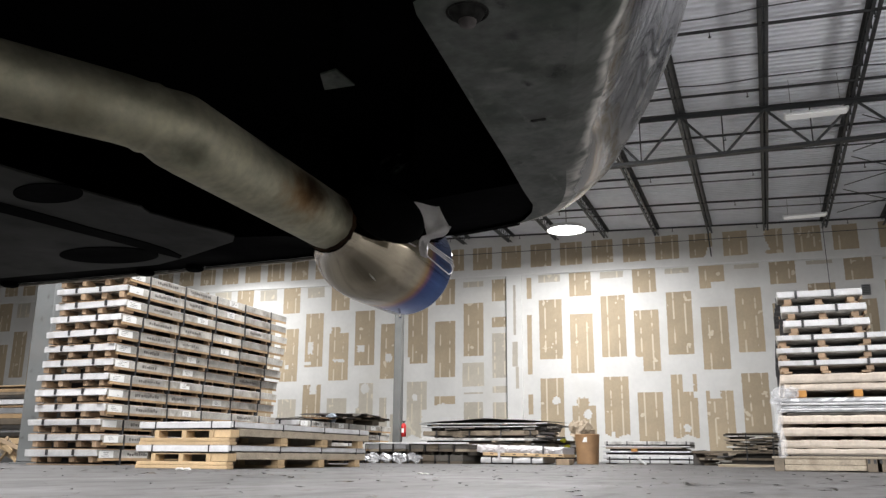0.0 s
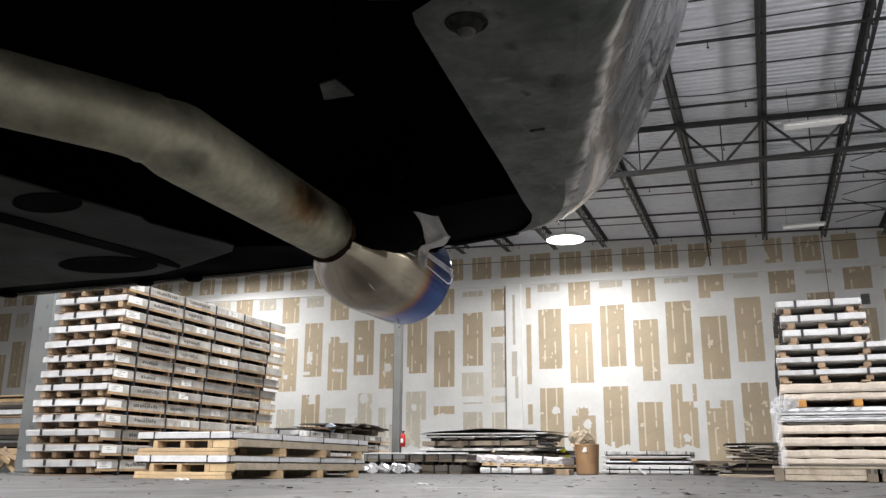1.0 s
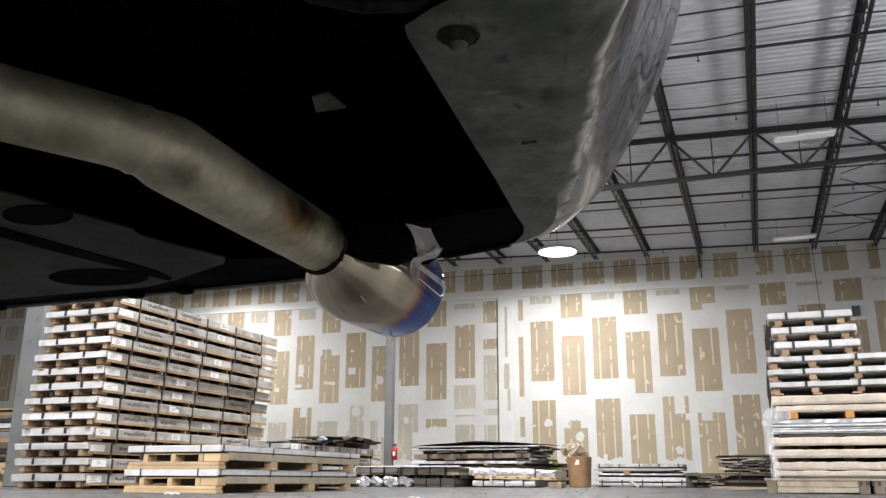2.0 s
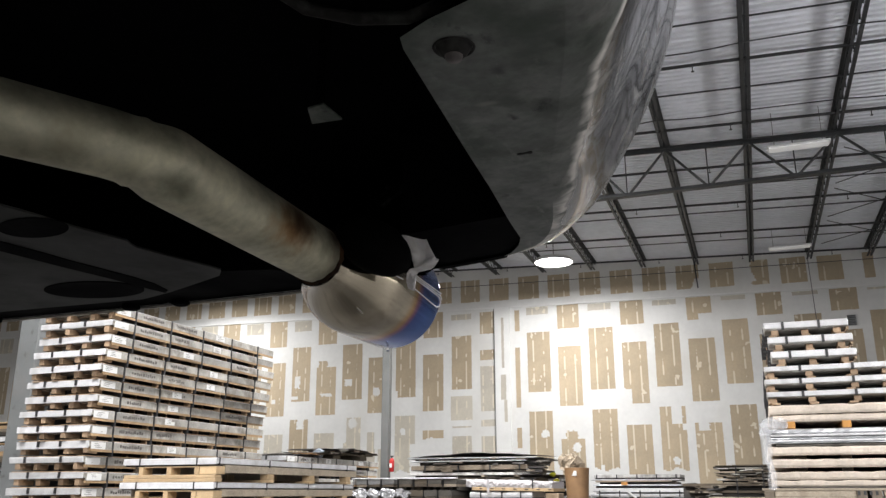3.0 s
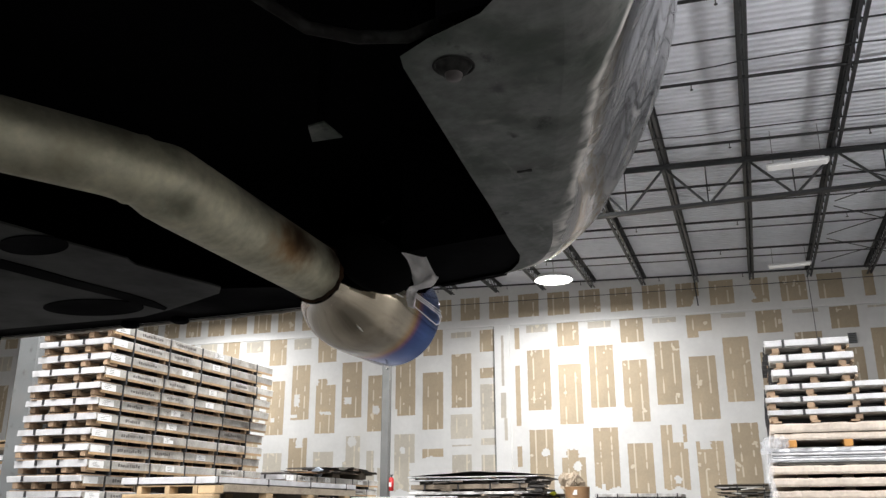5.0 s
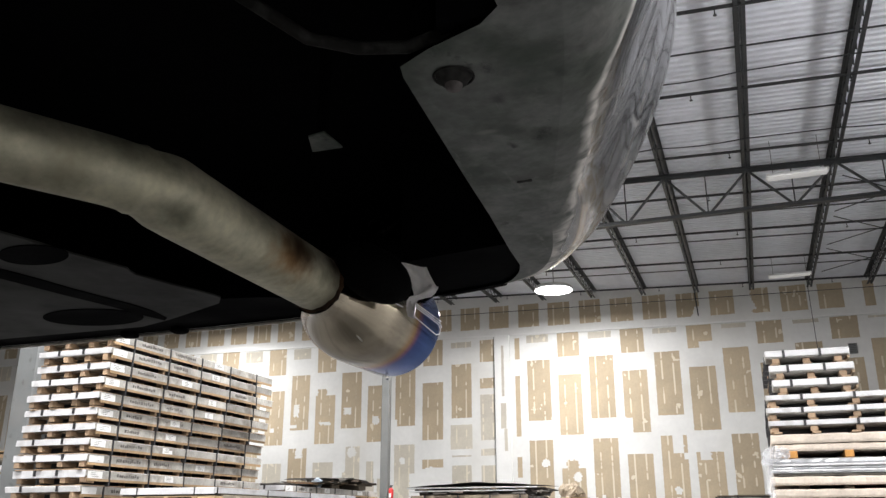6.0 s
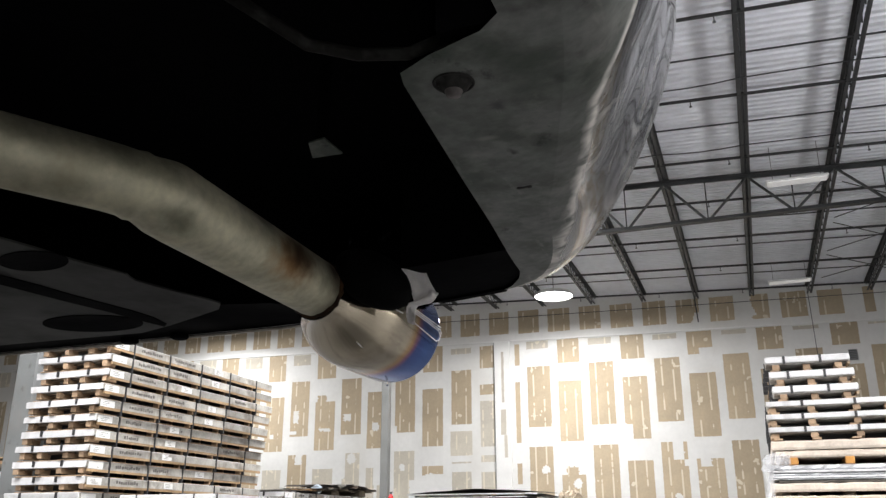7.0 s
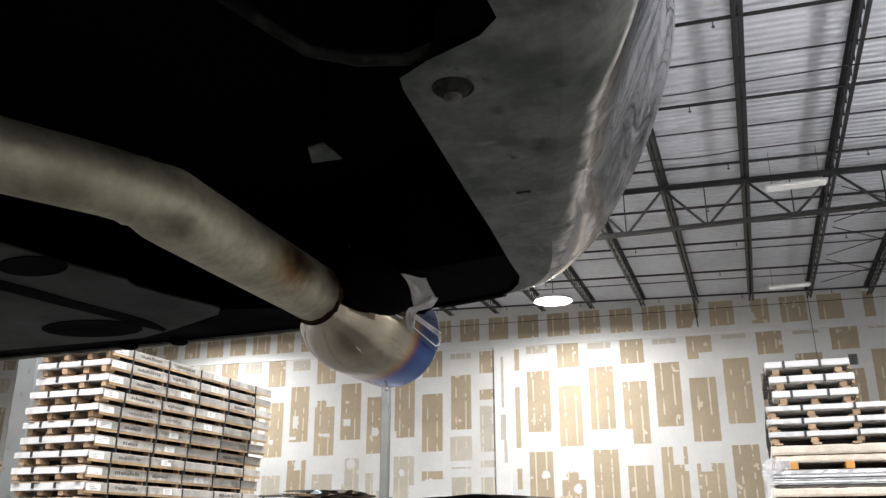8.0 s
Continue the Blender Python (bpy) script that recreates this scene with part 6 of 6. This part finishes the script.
    part("glint_streak", bm, M["chrome"], tip, "short bright streak drawn for a reflection", smooth=True)
    # a drop of water hanging under the canister
    bm = bmesh.new()
    lathe(bm, [(-0.0030, 0.0), (-0.0026, 0.0010), (-0.0014, 0.0016), (0.0002, 0.0014), (0.0022, 0.0011), (0.0032, 0.0)], 16, "z")
    drop = part("water_drop", bm, M["water"], tip, "bright drop of water hanging under the canister", smooth=True)
    drop.location = (0.0, 0.168, -R0 - 0.0026)
    # rubber hanger lobe and bent bright bracket above the tip
    bm = bmesh.new()
    bmesh.ops.create_icosphere(bm, subdivisions=3, radius=1.0)
    for v in bm.verts:
        v.co = Vector((v.co.x * 0.038 - 0.326, v.co.y * 0.034 + 0.690, v.co.z * 0.028 - v.co.x * 0.014 + 0.3655))
    part("hanger_rubber", bm, M["rubber"], car, "black rubber exhaust hanger", smooth=True)
    bm = bmesh.new()
    prev = None
    # bent plate: pinched stem, wide upper leaf with a curled outer edge
    shape = [(0.3785, -0.3055, -0.2815), (0.3700, -0.3015, -0.2765), (0.3610, -0.2965, -0.2720), (0.3545, -0.2955, -0.2690), (0.3490, -0.2950, -0.2715), (0.3455, -0.2955, -0.2775), (0.3440, -0.2970, -0.2905), (0.3400, -0.2985, -0.2925), (0.3330, -0.2980, -0.2910), (0.3250, -0.2970, -0.2908)]
    for k in range(37):
        f = k / 36 * (len(shape) - 1)
        i0 = min(int(f), len(shape) - 2)
        u = f - i0
        zc, xa, xb = [p + (q - p) * u for p, q in zip(shape[i0], shape[i0 + 1])]
        curl = max(0.0, 1 - abs(f - 3.2) / 2.2)
        cur = []
        for c in range(9):
            w = c / 8
            dent_y = 0.006 * math.sin(5.0 * (w - 0.5) + f * 0.9) + 0.010 * curl * w ** 3 - 0.002 * math.exp(-((w - 0.15 - 0.22 * f) / 0.1) ** 2)
            cur.append(bm.verts.new((xa + (xb - xa) * w, 0.712 + dent_y, zc - 0.004 * w * (1 if f < 3 else 0.3))))
        if prev:
            for i in range(8):
                bm.faces.new((prev[i], prev[i + 1], cur[i + 1], cur[i]))
        prev = cur
    bmesh.ops.solidify(bm, geom=bm.faces[:], thickness=0.0012)
    part("bracket", bm, M["chrome"], car, "bent bright metal bracket", smooth=True)


# ---- drywall panels on the far wall ----
def ledge_z(x):
    """The ledge falls with the roof towards +x."""
    return 7.09 - 0.0165 * x


def build_panels(wall, pil):
    rnd = random.Random(42)

    def panel(xc, z0, z1, w, parent=wall, y=WY1, mat="paper", torn=None, ragged=0.0):
        """One bare stretch of face paper; torn(u, v) says which cells the compound covers; ragged frays its lower end."""
        cell = 0.045 if torn else 0.09
        nx, nz = max(2, round(w / cell)), max(1, round((z1 - z0) / cell))
        h = (z1 - z0) / 2
        bm = bmesh.new()
        edge = [rnd.uniform(-0.012, 0.012) for k in range(4)]
        cut = [ragged * (0.5 + 0.5 * math.sin(k * cell * 9 + xc)) * rnd.uniform(0.7, 1.0) for k in range(nx)]
        grid = []
        for i in range(nz + 1):
            row = []
            for c in range(nx + 1):
                u, v = c / nx, i / nz
                x = (u - 0.5) * w + (edge[0] * (1 - v) + edge[1] * v) + rnd.uniform(-0.006, 0.006)
                z = (v - 0.5) * 2 * h + (edge[2] if v < 0.5 else edge[3]) + rnd.uniform(-0.007, 0.007)
                row.append(bm.verts.new((x, -0.004, z)))
            grid.append(row)
        for i in range(nz):
            for c in range(nx):
                u, v = (c + 0.5) / nx + rnd.uniform(-0.02, 0.02), (i + 0.5) / nz + rnd.uniform(-0.006, 0.006)
                if (torn and torn(u, v)) or (nz > 3 and v * (z1 - z0) < cut[c]):
                    continue
                bm.faces.new((grid[i][c], grid[i][c + 1], grid[i + 1][c + 1], grid[i + 1][c]))
        bmesh.ops.delete(bm, geom=[v for v in bm.verts if not v.link_faces], context="VERTS")
        back = bmesh.ops.extrude_face_region(bm, geom=bm.faces[:])
        bmesh.ops.translate(bm, verts=[g for g in back["geom"] if isinstance(g, bmesh.types.BMVert)], vec=(0, 0.0034, 0))
        part("drywall_panel", bm, M[mat], parent).location = (xc, y, (z0 + z1) / 2)

    # columns of boards, every other one hung a foot and a half higher; (column, row) of those with torn or skimmed parts
    right = {(1, 2): lambda u, v: v > 0.80 and (u < 0.22 or u > 0.72) or v > 0.93 or (u - 0.66) ** 2 + ((v - 0.66) * 2.2) ** 2 < 0.03,
             (2, 2): lambda u, v: v < 0.09 and u > 0.25 and u < 0.4,
             (0, 2): lambda u, v: v < 0.22 and u < 0.55 + 0.5 * v or (u - 0.68) ** 2 + ((v - 0.62) * 2.6) ** 2 < 0.03,
             (3, 1): lambda u, v: v < 0.24 and u < 0.30,
             (4, 2): lambda u, v: 0.72 < v and 0.45 < u < 0.86 or 0.62 < v < 0.72 and u > 0.86 or (u - 0.55) ** 2 + ((v - 0.16) * 2.4) ** 2 < 0.02,
             (5, 0): lambda u, v: v < 0.25 and u > 0.45,
             (5, 2): lambda u, v: v > 0.88 and 0.12 < u < 0.55,
             (6, 2): lambda u, v: v < 0.06 and u > 0.7}
    left = {(1, 2): lambda u, v: v < 0.55 + 0.25 * u and (u < 0.5 or v < 0.62),
            (2, 1): lambda u, v: u < 0.12 and v < 0.12,
            (2, 2): lambda u, v: (u - 0.4) ** 2 + ((v - 0.72) * 2.4) ** 2 < 0.02 or v < 0.5 and u > 0.75,
            (3, 1): lambda u, v: (u - 0.42) ** 2 + ((v - 0.38) * 2.4) ** 2 < 0.035,
            (3, 2): lambda u, v: v > 0.7 and u > 0.35 or 0.4 < u < 0.55,
            (4, 1): lambda u, v: 0.12 < u < 0.5 and 0.24 < v < 0.36,
            (4, 2): lambda u, v: u < 0.3 and v > 0.55 or (u - 0.6) ** 2 + ((v - 0.9) * 2.4) ** 2 < 0.05 or u < 0.15,
            (5, 1): lambda u, v: v > 0.88 and (u > 0.55 or u < 0.1) or 0.2 < u < 0.8 and 0.34 < v < 0.39,
            (6, 1): lambda u, v: 0.15 < u < 0.45 and 0.24 < v < 0.46 or u < 0.35 and v < 0.1 and v > 0.04,
            (6, 2): lambda u, v: v > 0.82 and 0.4 < u < 0.75,
            (7, 1): lambda u, v: 0.3 < u < 0.5 and 0.24 < v < 0.31}
    for side, count, torn in ((1, 15, right), (-1, 24, left)):
        for k in range(count):
            xc = -7.69 + 1.2175 * k if side > 0 else -10.86 - 1.213 * k
            high = k % 2 == 0
            top = ledge_z(xc) - 0.04
            rows = [(6.86, top - 0.03), (3.84, 6.16), (0.86, 3.10)] if high else [(6.22, top), (3.25, 5.53), (0.25, 2.50)]
            w = rnd.uniform(0.87, 0.93)
            if side < 0 and k == 0:
                panel(xc, 6.86, 7.10, 0.86, mat="paper_pale")
                panel(xc, 4.06, 6.19, 0.84)
                panel(xc, 2.87, 3.80, 0.90, mat="paper_pale")
                panel(xc, 2.56, 2.62, 0.80, mat="paper_pale", ragged=0.0)
                panel(xc, 0.5, 2.25, 0.80, mat="paper_pale")
                continue
            for r, (z0, z1) in enumerate(rows):
                pale = side < 0 and r == 2 and k in (2, 3, 4, 5, 7)
                if side < 0 and k == 1 and r == 2:
                    z0 = 1.7
                panel(xc, z0, z1, w if r else w - 0.04, mat="paper_pale" if pale or (r == 0 and high) else "paper", torn=torn.get((k, r)), ragged=0.0 if r < 2 else 0.14)
    # narrow boards on both sides of the boxed-out strip, and scraps on it
    for z0, z1, mat in ((6.22, 7.12, "paper"), (5.18, 5.58, "paper"), (3.18, 4.92, "paper_pale"), (2.58, 2.85, "paper_pale"), (0.4, 2.23, "paper_pale")):
        panel(-9.76, z0, z1, 0.62, mat=mat)
    for z0, z1 in ((6.24, 7.08), (3.25, 5.60), (1.75, 2.51)):
        panel(-8.53, z0, z1, 0.19, ragged=0.1)
    for z0, z1, w, x in ((4.81, 6.81, 0.10, -9.09), (3.57, 4.53, 0.21, -9.09), (2.73, 3.56, 0.12, -9.02)):
        panel(x, z0, z1, w, pil, WY1 - 0.13, "paper_pale")
    # short boards above the ledge
    above = {5: lambda u, v: v < 0.4 and u > 0.62 + 0.5 * v, 7: lambda u, v: u < 0.55 - v * 0.5 and v > 0.15 or u < 0.25}
    for k in range(-26, 16):
        xc = -8.02 + 1.222 * k
        panel(xc, 7.36 - 0.0185 * xc, 8.28 - 0.0185 * xc, 0.34 if k in (10, 11) else rnd.uniform(0.80, 0.88), torn=above.get(k))


def build_wall_fittings():
    """A small louvred vent, a thin conduit along the wall top and a short rod below a joist."""
    t = thing("wall_vent", (3.43, WY1 - 0.012, 5.65), "small grey louvred vent on the drywall wall", "vent")
    part("frame", boxes([(-0.14, -0.115, -0.02, 0.01, 0, 0.37), (0.115, 0.14, -0.02, 0.01, 0, 0.37), (-0.114, 0.114, -0.02, 0.01, 0, 0.025), (-0.114, 0.114, -0.02, 0.01, 0.345, 0.37)], bevel=0.003), M["column"], t)
    part("backing", boxes([(-0.113, 0.113, 0.004, 0.009, 0.026, 0.344)]), M["strap"], t)
    for k in range(5):
        part("slat", boxes([(-0.113, 0.113, -0.014, 0.003, 0.045 + 0.06 * k, 0.075 + 0.06 * k)]), M["column"], t)
    bm = bmesh.new()
    rod(bm, (-12.0, WY1 - 0.3, 8.18), (9.0, WY1 - 0.3, 7.80), 0.013, 5)
    single("wall_conduit", bm, M["steel_dark"], "thin dark conduit along the top of the wall", "conduit", "structure")
    bm = bmesh.new()
    rod(bm, (-1.62, WY1 - 0.12, 8.45), (-1.55, WY1 - 0.12, 7.38), 0.025, 6)
    single("joist_strut", bm, M["steel_dark"], "short dark steel strut below a joist end", "strut", "structure")


wall_n, pilaster = build_hall()
build_deck()
build_joist()
for gy in GIRDER_Y:
    build_girder(gy)
build_cross_lines()
for row in LAMPS:
    build_lamp(*row)
build_work_light(11.0, 6.5, 1.25)
build_off_lamp(1.48, 18.9, 7.55)
build_off_lamp(1.56, 28.2, 7.75)
build_column(-8.69, 19.4, 0.195, 7.0, "column_dark")
build_column(-10.24, 9.75, 0.39, 8.4)
build_column(7.9, 19.4, 0.205, 7.0)
build_left_stack()
build_pallet_pair()
build_right_stack()
build_back_stack()
build_middle_row()
build_timber_offcuts()
build_extinguisher()
build_floor_scraps()
build_car()
build_wall_fittings()
build_panels(wall_n, pilaster)
